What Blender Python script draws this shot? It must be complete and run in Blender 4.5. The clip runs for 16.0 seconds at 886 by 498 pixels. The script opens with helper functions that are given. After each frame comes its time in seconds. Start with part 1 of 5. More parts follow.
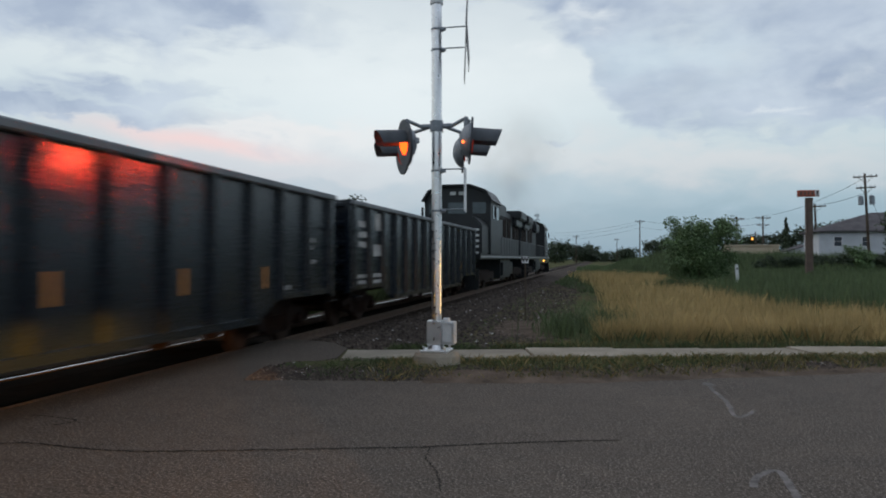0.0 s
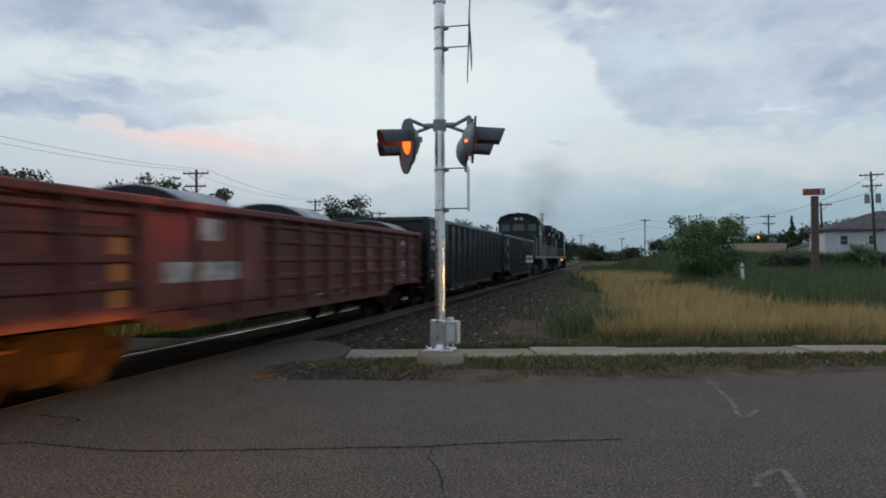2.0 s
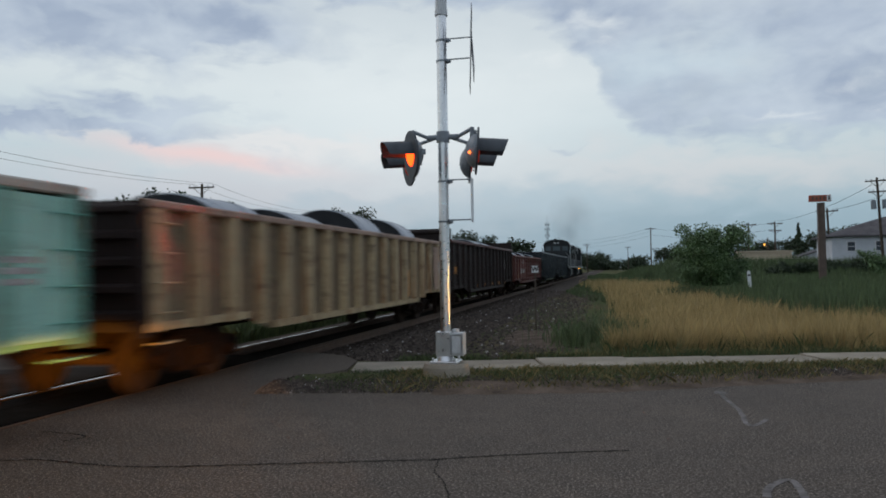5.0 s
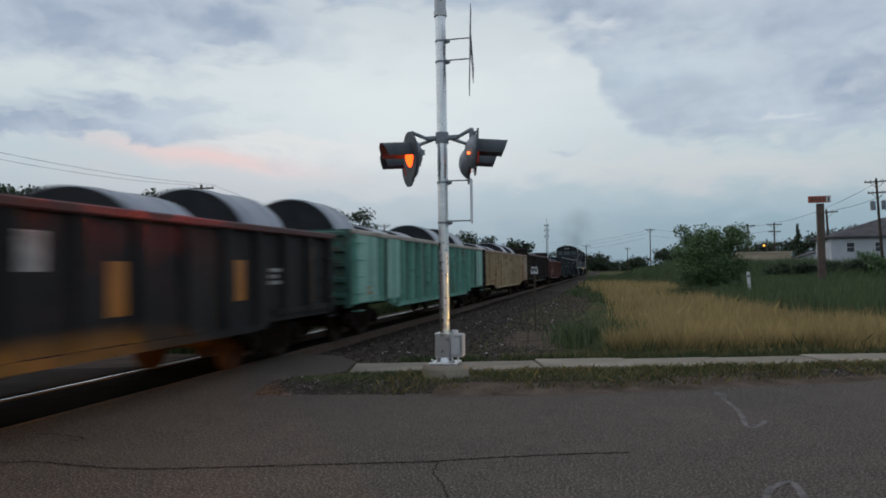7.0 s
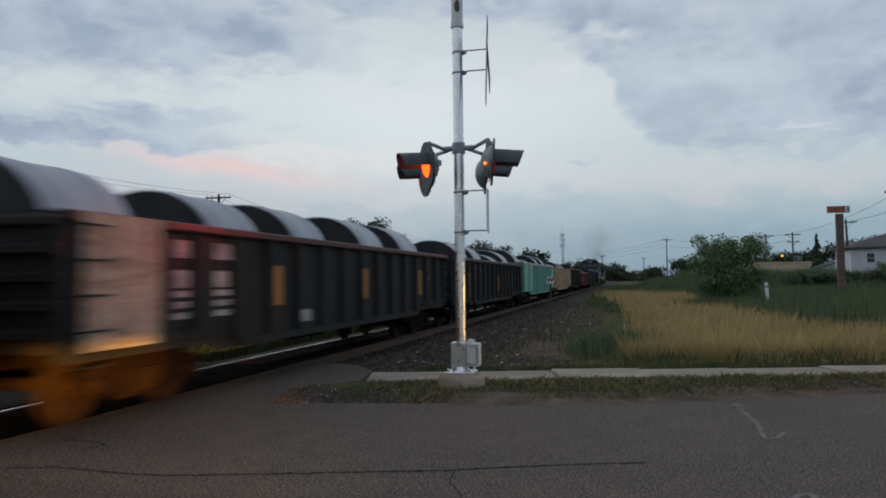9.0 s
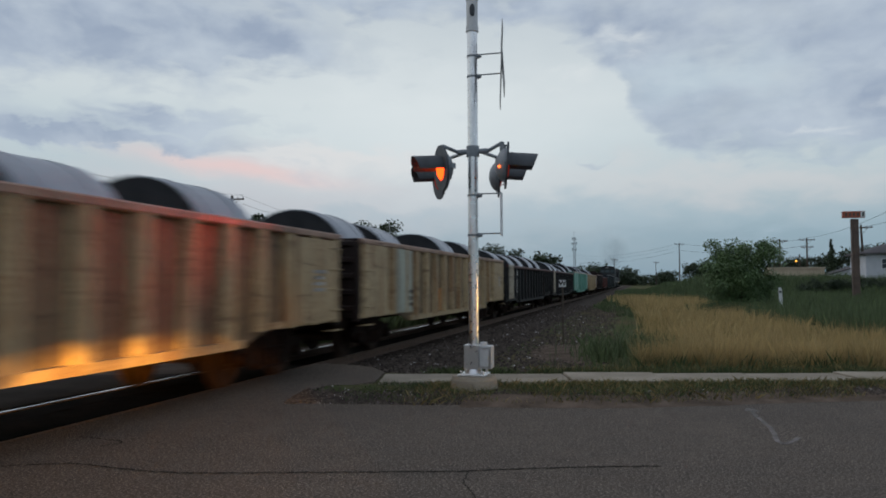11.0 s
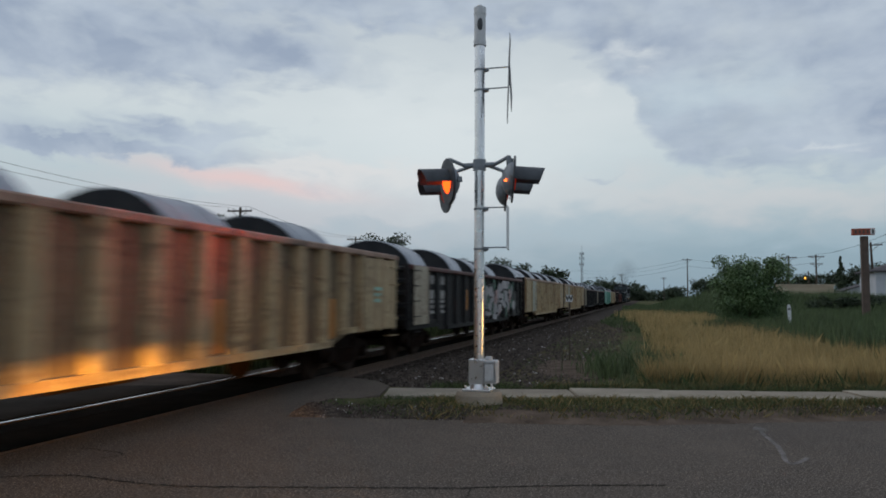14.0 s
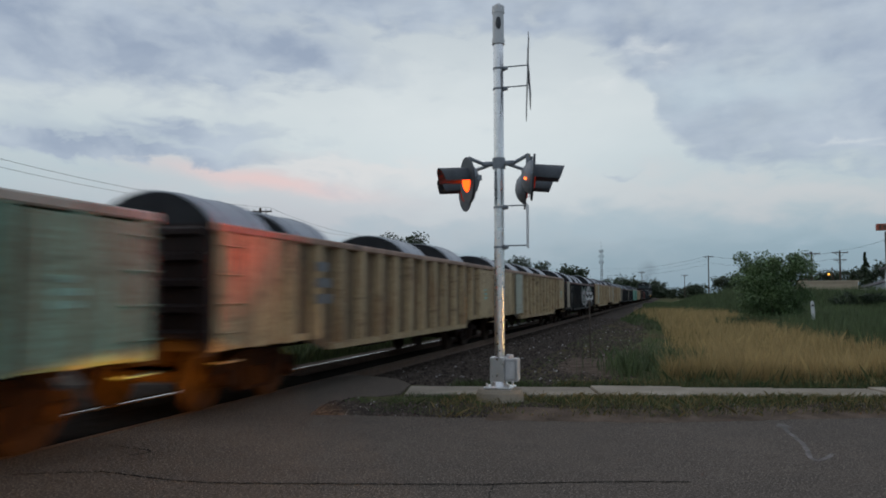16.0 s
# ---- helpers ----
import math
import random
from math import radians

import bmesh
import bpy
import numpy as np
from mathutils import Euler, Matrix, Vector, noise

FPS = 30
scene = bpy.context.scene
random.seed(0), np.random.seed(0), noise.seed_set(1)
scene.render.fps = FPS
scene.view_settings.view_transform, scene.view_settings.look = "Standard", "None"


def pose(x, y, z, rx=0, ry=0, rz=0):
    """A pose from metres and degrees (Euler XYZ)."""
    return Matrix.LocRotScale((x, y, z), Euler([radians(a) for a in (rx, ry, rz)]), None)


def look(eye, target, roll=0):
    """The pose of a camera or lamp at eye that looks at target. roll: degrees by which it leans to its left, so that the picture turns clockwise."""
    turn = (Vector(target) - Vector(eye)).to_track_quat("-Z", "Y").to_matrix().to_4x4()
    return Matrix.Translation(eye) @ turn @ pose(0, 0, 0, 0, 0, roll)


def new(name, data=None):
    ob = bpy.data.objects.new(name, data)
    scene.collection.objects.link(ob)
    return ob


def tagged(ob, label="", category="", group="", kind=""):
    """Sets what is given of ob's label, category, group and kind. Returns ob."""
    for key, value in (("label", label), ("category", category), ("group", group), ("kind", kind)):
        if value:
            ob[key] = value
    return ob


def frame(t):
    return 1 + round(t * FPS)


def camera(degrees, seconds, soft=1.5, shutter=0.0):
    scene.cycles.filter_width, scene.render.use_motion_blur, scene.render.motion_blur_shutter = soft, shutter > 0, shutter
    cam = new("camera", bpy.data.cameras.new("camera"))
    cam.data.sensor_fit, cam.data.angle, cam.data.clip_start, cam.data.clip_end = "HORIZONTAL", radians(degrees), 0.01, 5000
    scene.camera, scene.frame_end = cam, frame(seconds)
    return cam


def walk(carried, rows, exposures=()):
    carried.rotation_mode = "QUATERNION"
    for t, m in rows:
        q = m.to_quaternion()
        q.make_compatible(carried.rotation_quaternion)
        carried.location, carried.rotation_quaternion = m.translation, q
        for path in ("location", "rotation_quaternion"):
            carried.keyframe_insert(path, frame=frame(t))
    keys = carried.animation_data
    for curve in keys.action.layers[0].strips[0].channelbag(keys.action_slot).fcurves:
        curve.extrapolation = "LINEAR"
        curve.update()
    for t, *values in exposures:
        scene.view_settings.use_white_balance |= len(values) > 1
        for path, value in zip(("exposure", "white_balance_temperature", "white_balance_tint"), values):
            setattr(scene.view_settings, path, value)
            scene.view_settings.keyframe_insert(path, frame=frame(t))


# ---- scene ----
cam = camera(62.0, 16.0, soft=1.8, shutter=0.85)
# seconds, x, y, z, yaw, pitch, lean
PATH = [
    (0.0, -0.000, -0.000, 1.553, 12.03, 0.75, -0.02),
    (0.5, 0.014, 0.028, 1.548, 11.41, 0.32, -0.27),
    (1.0, 0.020, 0.026, 1.550, 11.83, 0.58, -0.24),
    (1.5, 0.025, 0.021, 1.547, 11.79, 0.54, -0.26),
    (2.0, 0.019, 0.018, 1.547, 12.41, 0.73, -0.17),
    (2.5, 0.025, 0.032, 1.552, 13.00, 1.02, -0.35),
    (3.0, 0.024, 0.031, 1.549, 13.12, 1.23, -0.23),
    (3.5, 0.020, 0.046, 1.556, 12.98, 1.21, -0.28),
    (4.0, 0.025, 0.037, 1.558, 12.88, 1.29, -0.47),
    (6.5, 0.035, 0.025, 1.550, 12.91, 1.87, -1.08),
    (7.0, 0.032, 0.047, 1.558, 12.80, 1.65, -0.83),
    (7.5, 0.031, 0.046, 1.561, 13.08, 1.99, -0.75),
    (8.0, 0.035, 0.040, 1.556, 13.28, 2.15, -0.88),
    (8.5, 0.043, 0.049, 1.556, 13.67, 2.27, -0.74),
    (9.0, 0.029, -0.004, 1.559, 13.98, 2.40, -0.65),
    (11.5, 0.011, -0.059, 1.553, 15.07, 2.84, -0.12),
    (12.0, 0.035, 0.031, 1.558, 15.20, 3.12, -0.07),
    (12.5, 0.024, 0.004, 1.555, 15.03, 2.87, -0.14),
    (13.0, 0.022, 0.005, 1.554, 15.03, 3.27, 0.08),
    (13.5, 0.018, 0.007, 1.555, 15.26, 3.41, 0.22),
    (14.0, 0.021, -0.009, 1.557, 15.44, 3.67, 0.36),
    (14.5, 0.012, -0.031, 1.558, 15.50, 3.59, 0.14),
    (15.0, 0.005, -0.078, 1.553, 16.01, 3.55, -0.15),
    (15.5, 0.012, -0.045, 1.555, 16.62, 3.76, -0.08),
    (16.0, 0.012, -0.059, 1.549, 16.89, 3.58, -0.01),
]
walk(cam, [(t, pose(x, y, z, 90 + p, 0, a) @ pose(0, 0, 0, 0, 0, r)) for t, x, y, z, a, p, r in PATH], exposures=[(0.0, 0.12), (4.0, 0.06), (8.0, -0.05), (16.0, -0.11)])

# ---- world, sun, lamps ----
world = bpy.data.worlds.new("dusk_sky")
scene.world = world
world.use_nodes = True


class Graph:
    """Short hand for building node trees."""

    def __init__(self, tree):
        self.tree = tree
        tree.nodes.clear()

    def node(self, kind, **values):
        n = self.tree.nodes.new(kind)
        for key, value in values.items():
            n.inputs[key.replace("_", " ")].default_value = value
        return n

    def link(self, a, b):
        self.tree.links.new(a, b)

    def put(self, socket, value):
        if isinstance(value, bpy.types.NodeSocket):
            self.link(value, socket)
        else:
            socket.default_value = value

    def math(self, op, a, b=0.0, clamp=False):
        n = self.tree.nodes.new("ShaderNodeMath")
        n.operation, n.use_clamp = op, clamp
        self.put(n.inputs[0], a)
        self.put(n.inputs[1], b)
        return n.outputs[0]

    def mix(self, f, a, b, blend="MIX"):
        n = self.tree.nodes.new("ShaderNodeMix")
        n.data_type, n.blend_type = "RGBA", blend
        self.put(n.inputs[0], f)
        for socket, value in ((n.inputs[6], a), (n.inputs[7], b)):
            self.put(socket, (*value, 1) if isinstance(value, tuple) and len(value) == 3 else value)
        return n.outputs[2]

    def noise(self, vector, scale, detail=4.0, rough=0.55, warp=0.0):
        n = self.tree.nodes.new("ShaderNodeTexNoise")
        n.inputs["Scale"].default_value, n.inputs["Detail"].default_value = scale, detail
        n.inputs["Roughness"].default_value, n.inputs["Distortion"].default_value = rough, warp
        if vector is not None:
            self.link(vector, n.inputs["Vector"])
        return n.outputs["Fac"]

    def ramp(self, f, *stops):
        n = self.tree.nodes.new("ShaderNodeValToRGB")
        while len(n.color_ramp.elements) < len(stops):
            n.color_ramp.elements.new(0.5)
        for e, (p, c) in zip(n.color_ramp.elements, stops):
            e.position, e.color = p, (c, c, c, 1) if isinstance(c, (int, float)) else (*c, 1)
        self.put(n.inputs[0], f)
        return n.outputs[0]

    def scaled(self, vector, x, y, z):
        n = self.tree.nodes.new("ShaderNodeMapping")
        n.inputs["Scale"].default_value = (x, y, z)
        self.link(vector, n.inputs["Vector"])
        return n.outputs[0]


def build_sky():
    g = Graph(world.node_tree)
    way = g.node("ShaderNodeTexCoord").outputs["Generated"]
    sep = g.node("ShaderNodeSeparateXYZ")
    g.link(way, sep.inputs[0])
    x, y, z = sep.outputs
    az = g.math("MULTIPLY", g.math("ARCTAN2", x, y), 57.2958)
    el = g.math("MULTIPLY", g.math("ARCSINE", z), 57.2958)
    comb = g.node("ShaderNodeCombineXYZ")
    g.link(g.math("MULTIPLY", az, 0.060), comb.inputs[0])
    g.link(g.math("MULTIPLY", el, 0.135), comb.inputs[1])
    field = comb.outputs[0]
    soft = g.noise(field, 1.5, 6, 0.52, 0.25)
    fine = g.noise(field, 4.2, 5, 0.52, 0.3)
    even = g.node("ShaderNodeCombineXYZ")
    g.link(g.math("MULTIPLY", az, 0.10), even.inputs[0])
    g.link(g.math("MULTIPLY", el, 0.15), even.inputs[1])
    puff = g.noise(even.outputs[0], 2.6, 6, 0.5, 0.25)
    wob = g.math("MULTIPLY", g.math("SUBTRACT", soft, 0.5), 14)
    wob2 = g.math("MULTIPLY", g.math("SUBTRACT", fine, 0.5), 5)
    azw, elw = g.math("ADD", az, wob), g.math("ADD", el, wob2)

    def bank(a, e, wa, we, tilt=0.0, power=1.0, calm=False):
        """A soft cloud bank centred on azimuth a and elevation e."""
        da = g.math("SUBTRACT", az if calm else azw, a)
        de = g.math("SUBTRACT", g.math("SUBTRACT", g.math("ADD", el, g.math("MULTIPLY", wob2, 0.35)) if calm else elw, e), g.math("MULTIPLY", da, tilt))
        q = g.math("ADD", g.math("POWER", g.math("ABSOLUTE", g.math("DIVIDE", da, wa)), 2.0), g.math("POWER", g.math("ABSOLUTE", g.math("DIVIDE", de, we)), 2.0))
        return g.math("MULTIPLY", g.math("EXPONENT", g.math("MULTIPLY", q, -1.0)), power)

    def total(*parts):
        out = parts[0]
        for p in parts[1:]:
            out = g.math("ADD", out, p)
        return out

    # clear dusk sky seen between the clouds
    sky = g.tree.nodes.new("ShaderNodeTexSky")
    sky.sky_type, sky.sun_disc = "NISHITA", False
    sky.sun_elevation, sky.sun_rotation = radians(3), radians(-100)
    clear = g.mix(1.0, sky.outputs[0], (0.10, 0.10, 0.10), "MULTIPLY")
    up = g.math("DIVIDE", el, 60.0, True)
    veil = g.ramp(up, (0.0, (0.29, 0.41, 0.50)), (0.06, (0.32, 0.46, 0.56)), (0.13, (0.515, 0.65, 0.72)), (0.23, (0.71, 0.79, 0.83)), (0.5, (0.50, 0.57, 0.66)), (1.0, (0.35, 0.41, 0.51)))
    base = g.mix(0.12, veil, clear)
    # bright, milky middle
    base = g.mix(bank(-16, 11.5, 16, 6, 0.0, 0.7), base, (0.79, 0.85, 0.87))
    # warm blush low in the sky
    base = g.mix(bank(-30, 6.0, 22, 2.6, -0.04, 0.42), base, (0.70, 0.63, 0.66))
    base = g.mix(bank(8, 7.0, 18, 1.8, -0.05, 0.42), base, (0.78, 0.72, 0.71))
    base = g.mix(bank(-24, 9.4, 9, 1.0, -0.05, 0.5), base, (0.84, 0.80, 0.79))
    base = g.mix(g.math("MULTIPLY", bank(-30.5, 8.6, 7.5, 0.65, -0.12, 1.0, True), 0.72), base, (0.88, 0.63, 0.61))
    grain = g.math("ADD", g.math("MULTIPLY", g.math("SUBTRACT", soft, 0.5), 2.2), g.math("ADD", g.math("MULTIPLY", g.math("SUBTRACT", fine, 0.5), 1.0), g.math("MULTIPLY", g.math("SUBTRACT", puff, 0.5), 1.5)))

    def cloud(amount, lo=0.18, hi=1.0):
        return g.ramp(g.math("ADD", amount, g.math("MULTIPLY", grain, 0.55)), (lo, 0.0), (hi, 1.0))

    # slate clouds: torn banks on one hand, a long shelf on the other
    left = cloud(total(bank(-46, 18.2, 16, 3.6, 0.0, 1.7), bank(-31, 17.6, 7, 1.6, 0.05, 1.1), bank(-36, 11.9, 7, 0.8, 0.02, 1.1), bank(-41, 10.3, 11, 0.7, 0.0, 1.5)))
    fall = g.math("DIVIDE", 11.0, g.math("ADD", 1.0, g.math("EXPONENT", g.math("DIVIDE", g.math("ADD", az, 1.2), 1.7))))
    rim = g.math("ADD", 8.9, fall)
    shelf = g.math("MINIMUM", g.math("ADD", g.math("DIVIDE", g.math("SUBTRACT", elw, rim), 2.4), 0.5), 0.95)
    right = cloud(g.math("MAXIMUM", shelf, total(bank(12, 9.6, 9, 1.3, -0.04, 0.85), bank(-3, 9.0, 2.2, 0.35, 0, 0.5))), 0.25, 1.0)
    low = g.math("MULTIPLY", cloud(total(bank(-6, 5.6, 9, 1.7, 0.0, 0.85), bank(-22, 5.2, 7, 0.8, 0.0, 0.7), bank(12, 4.6, 12, 1.2, 0, 0.6)), 0.25, 1.1), 0.55)
    tone = g.mix(g.ramp(g.noise(field, 2.2, 5, 0.52, 0.3), (0.36, 0.0), (0.66, 1.0)), (0.315, 0.39, 0.52), (0.47, 0.55, 0.66))
    tone = g.mix(g.ramp(puff, (0.44, 0.0), (0.70, 0.6)), tone, (0.58, 0.66, 0.74))
    tone = g.mix(bank(5, 14.8, 6.5, 1.9, 0.0, 0.6), tone, (0.58, 0.70, 0.77))
    # above the view the cloud tone is brightened to add light on the ground
    tone = g.mix(g.math("MULTIPLY", g.ramp(up, (0.42, 0.0), (0.70, 1.0)), 0.22), tone, (0.70, 0.75, 0.81))
    col = g.mix(low, base, (0.38, 0.51, 0.595))
    col = g.mix(g.math("MULTIPLY", g.math("MAXIMUM", left, right), 0.9), col, tone)
    # pale torn breaks in the shelf
    tear = total(bank(-0.3, 18.0, 1.6, 0.7, 0), bank(-5, 15.9, 1.8, 0.7, 0), bank(12, 10.5, 2.6, 0.35, -0.03), bank(18.2, 11.6, 1.3, 0.6, 0))
    col = g.mix(g.math("MULTIPLY", g.math("MULTIPLY", tear, g.ramp(puff, (0.34, 0.0), (0.54, 1.0))), 0.55, True), col, (0.76, 0.81, 0.83))
    # below the horizon the world is dull earth
    col = g.mix(g.math("LESS_THAN", el, -0.5), col, (0.05, 0.05, 0.045))
    bg = g.node("ShaderNodeBackground", Strength=1.0)
    g.link(col, bg.inputs["Color"])
    out = g.node("ShaderNodeOutputWorld")
    g.link(bg.outputs[0], out.inputs[0])


build_sky()

sun = new("sun", bpy.data.lights.new("sun", "SUN"))
sun.data.energy, sun.data.angle, sun.data.color = 0.35, radians(25), (1.0, 0.86, 0.76)
sun.matrix_world = look((0, 0, 50), (30, -4, 20))


def spot(name, at, to, watts, colour, degrees, blend, size=0.06):
    lamp = new(name, bpy.data.lights.new(name, "SPOT"))
    lamp.data.energy, lamp.data.color, lamp.data.spot_size, lamp.data.spot_blend = watts, colour, radians(degrees), blend
    lamp.data.shadow_soft_size = size
    lamp.matrix_world = look(at, to)
    return lamp


# dipped headlights of the waiting car and of one further along the road, and the red beam of the crossing lamp
spot("headlight", (2.2, -4.2, 0.50), (-5.36, 6.0, -1.64), 4800, (1.0, 0.45, 0.06), 24, 0.10, 0.04)
spot("headlight", (3.2, -3.4, 0.50), (-5.36, 7.0, -1.78), 4500, (1.0, 0.45, 0.06), 24, 0.10, 0.04)
spot("headlight_core", (2.2, -4.2, 0.50), (-5.36, 5.95, 0.50), 18000, (1.0, 0.43, 0.035), 4.8, 0.9, 0.04)
spot("headlight_core", (3.2, -3.4, 0.50), (-5.36, 7.15, 0.50), 17500, (1.0, 0.43, 0.035), 4.6, 0.9, 0.04)
spot("headlight_spill", (2.7, -3.8, 0.75), (-3.0, 5.0, -1.6), 160, (1.0, 0.55, 0.24), 58, 1.0)
spot("headlight", (13.0, 12.4, 0.70), (-2.26, 10.2, 0.75), 1500, (1.0, 0.52, 0.14), 9.0, 0.8)
spot("crossing_beam", (-2.75, 9.85, 3.12), (-5.4, 7.6, 2.45), 215, (1.0, 0.075, 0.03), 50, 0.75, 0.10)
spot("crossing_beam", (-3.12, 10.85, 3.12), (-5.4, 9.0, 2.45), 80, (1.0, 0.075, 0.03), 46, 1.0, 0.10)

# ---- materials ----


def surface(name, build):
    m = bpy.data.materials.new(name)
    m.use_nodes = True
    g = Graph(m.node_tree)
    bsdf = g.node("ShaderNodeBsdfPrincipled")
    out = g.node("ShaderNodeOutputMaterial")
    g.link(bsdf.outputs[0], out.inputs[0])
    build(g, bsdf, g.node("ShaderNodeTexCoord").outputs["Object"])
    return m


def bump(g, bsdf, height, strength, distance):
    b = g.node("ShaderNodeBump", Strength=strength, Distance=distance)
    g.link(height, b.inputs["Height"])
    g.link(b.outputs[0], bsdf.inputs["Normal"])


def worn(name, a, b, scale=3.0, rough=0.7, metal=0.0, grain=40.0, relief=0.2, depth=0.01, spread=(0.35, 0.65), island=0.0, each=0.0):
    """Two tones mixed at a broad and a fine scale, with a little relief."""
    def build(g, bsdf, at):
        big, small = g.noise(at, scale, 5), g.noise(at, grain, 3)
        f = g.math("ADD", g.math("MULTIPLY", big, 0.65), g.math("MULTIPLY", small, 0.35))
        col = g.mix(g.ramp(f, (spread[0], 0.0), (spread[1], 1.0)), a, b)
        if island:
            r = g.node("ShaderNodeNewGeometry").outputs["Random Per Island"]
            col = g.mix(1.0, col, g.ramp(r, (0.0, 1.0 - island), (1.0, 1.0 + island)), "MULTIPLY")
        if each:
            r = g.node("ShaderNodeObjectInfo").outputs["Random"]
            col = g.mix(1.0, col, g.ramp(r, (0.0, 1.0 - each), (1.0, 1.0)), "MULTIPLY")
        g.link(col, bsdf.inputs["Base Color"])
        bsdf.inputs["Metallic"].default_value = metal
        if rough >= 0.85:
            bsdf.inputs["Specular IOR Level"].default_value = 0.02
        g.link(g.ramp(small, (0.3, max(rough - 0.12, 0.05)), (0.7, min(rough + 0.1, 1.0))), bsdf.inputs["Roughness"])
        bump(g, bsdf, f, relief, depth)
    return surface(name, build)


def wagon_paint(name, colour, rust=(0.10, 0.045, 0.025), amount=0.5, rough=0.48, dirt=(0.035, 0.03, 0.028), gloss=0.25, relief=0.25):
    """Old freight-car paint: faded patches, rain streaks, scuffs, rust and road grime."""
    def build(g, bsdf, at):
        shift = g.node("ShaderNodeVectorMath")
        shift.operation = "ADD"
        g.link(at, shift.inputs[0])
        g.link(g.math("MULTIPLY", g.node("ShaderNodeObjectInfo").outputs["Random"], 40.0), shift.inputs[1])
        at = shift.outputs[0]
        streak = g.noise(g.scaled(at, 3.0, 3.0, 0.22), 2.4, 6, 0.62)
        scuff = g.noise(g.scaled(at, 1.0, 0.7, 3.2), 1.6, 5, 0.62, 0.5)
        blot = g.noise(at, 1.1, 6, 0.6, 0.4)
        fine = g.noise(at, 26.0, 4, 0.65)
        fade = g.mix(g.ramp(blot, (0.3, 0.0), (0.7, 1.0)), colour, tuple(min(1.0, c * 1.35 + 0.015 * amount) for c in colour))
        k = g.math("ADD", g.math("MULTIPLY", streak, 0.6), g.math("MULTIPLY", fine, 0.4))
        fade = g.mix(g.ramp(k, (0.56 - 0.12 * amount, 0.0), (0.66, 0.8)), fade, dirt)
        fade = g.mix(g.ramp(scuff, (0.60 - 0.06 * amount, 0.0), (0.70, 0.85 * amount)), fade, dirt)
        drip = g.noise(g.scaled(at, 2.2, 2.2, 0.35), 1.3, 5, 0.6, 0.3)
        fade = g.mix(g.ramp(drip, (0.60 - 0.08 * amount, 0.0), (0.70, 0.8 * amount)), fade, tuple(c * 1.25 for c in rust))
        rot = g.math("ADD", g.math("MULTIPLY", blot, 0.5), g.math("MULTIPLY", fine, 0.5))
        rusty = g.ramp(rot, (0.64 - 0.14 * amount, 0.0), (0.69, 0.9))
        g.link(g.mix(rusty, fade, rust), bsdf.inputs["Base Color"])
        g.link(g.ramp(fine, (0.3, rough - 0.06), (0.7, rough + 0.14)), bsdf.inputs["Roughness"])
        bsdf.inputs["Specular IOR Level"].default_value = gloss
        bump(g, bsdf, k, relief, 0.012)
    return surface(name, build)


def glow(name, colour, strength):
    m = bpy.data.materials.new(name)
    m.use_nodes = True
    g = Graph(m.node_tree)
    e = g.node("ShaderNodeEmission", Strength=strength)
    e.inputs["Color"].default_value = (*colour, 1)
    out = g.node("ShaderNodeOutputMaterial")
    g.link(e.outputs[0], out.inputs[0])
    return m


def asphalt_build(g, bsdf, at):
    big, mid, fine = g.noise(at, 0.35, 6, 0.6), g.noise(at, 3.0, 5), g.noise(at, 120.0, 3)
    speck = g.noise(at, 48.0, 4, 0.7)
    col = g.mix(g.ramp(big, (0.3, 0.0), (0.7, 1.0)), (0.064, 0.050, 0.040), (0.107, 0.083, 0.065))
    col = g.mix(g.ramp(mid, (0.40, 0.0), (0.62, 0.55)), col, (0.054, 0.044, 0.037))
    col = g.mix(g.ramp(speck, (0.53, 0.0), (0.61, 0.9)), col, (0.27, 0.225, 0.185))
    col = g.mix(g.ramp(speck, (0.36, 0.85), (0.47, 0.0)), col, (0.014, 0.012, 0.011))
    chips = g.noise(at, 15.0, 5, 0.75)
    col = g.mix(g.ramp(chips, (0.55, 0.0), (0.68, 0.55)), col, (0.17, 0.142, 0.118))
    col = g.mix(g.ramp(chips, (0.30, 0.6), (0.44, 0.0)), col, (0.026, 0.022, 0.019))
    col = g.mix(g.ramp(fine, (0.56, 0.0), (0.72, 0.5)), col, (0.16, 0.14, 0.12))
    vor = g.tree.nodes.new("ShaderNodeTexVoronoi")
    vor.inputs["Scale"].default_value = 4.0
    g.link(at, vor.inputs["Vector"])
    g.link(g.mix(g.ramp(vor.outputs["Distance"], (0.0, 0.5), (0.04, 0.0)), col, (0.22, 0.21, 0.20)), bsdf.inputs["Base Color"])
    g.link(g.ramp(fine, (0.3, 0.82), (0.7, 0.98)), bsdf.inputs["Roughness"])
    bsdf.inputs["Specular IOR Level"].default_value = 0.2
    bump(g, bsdf, fine, 0.5, 0.006)


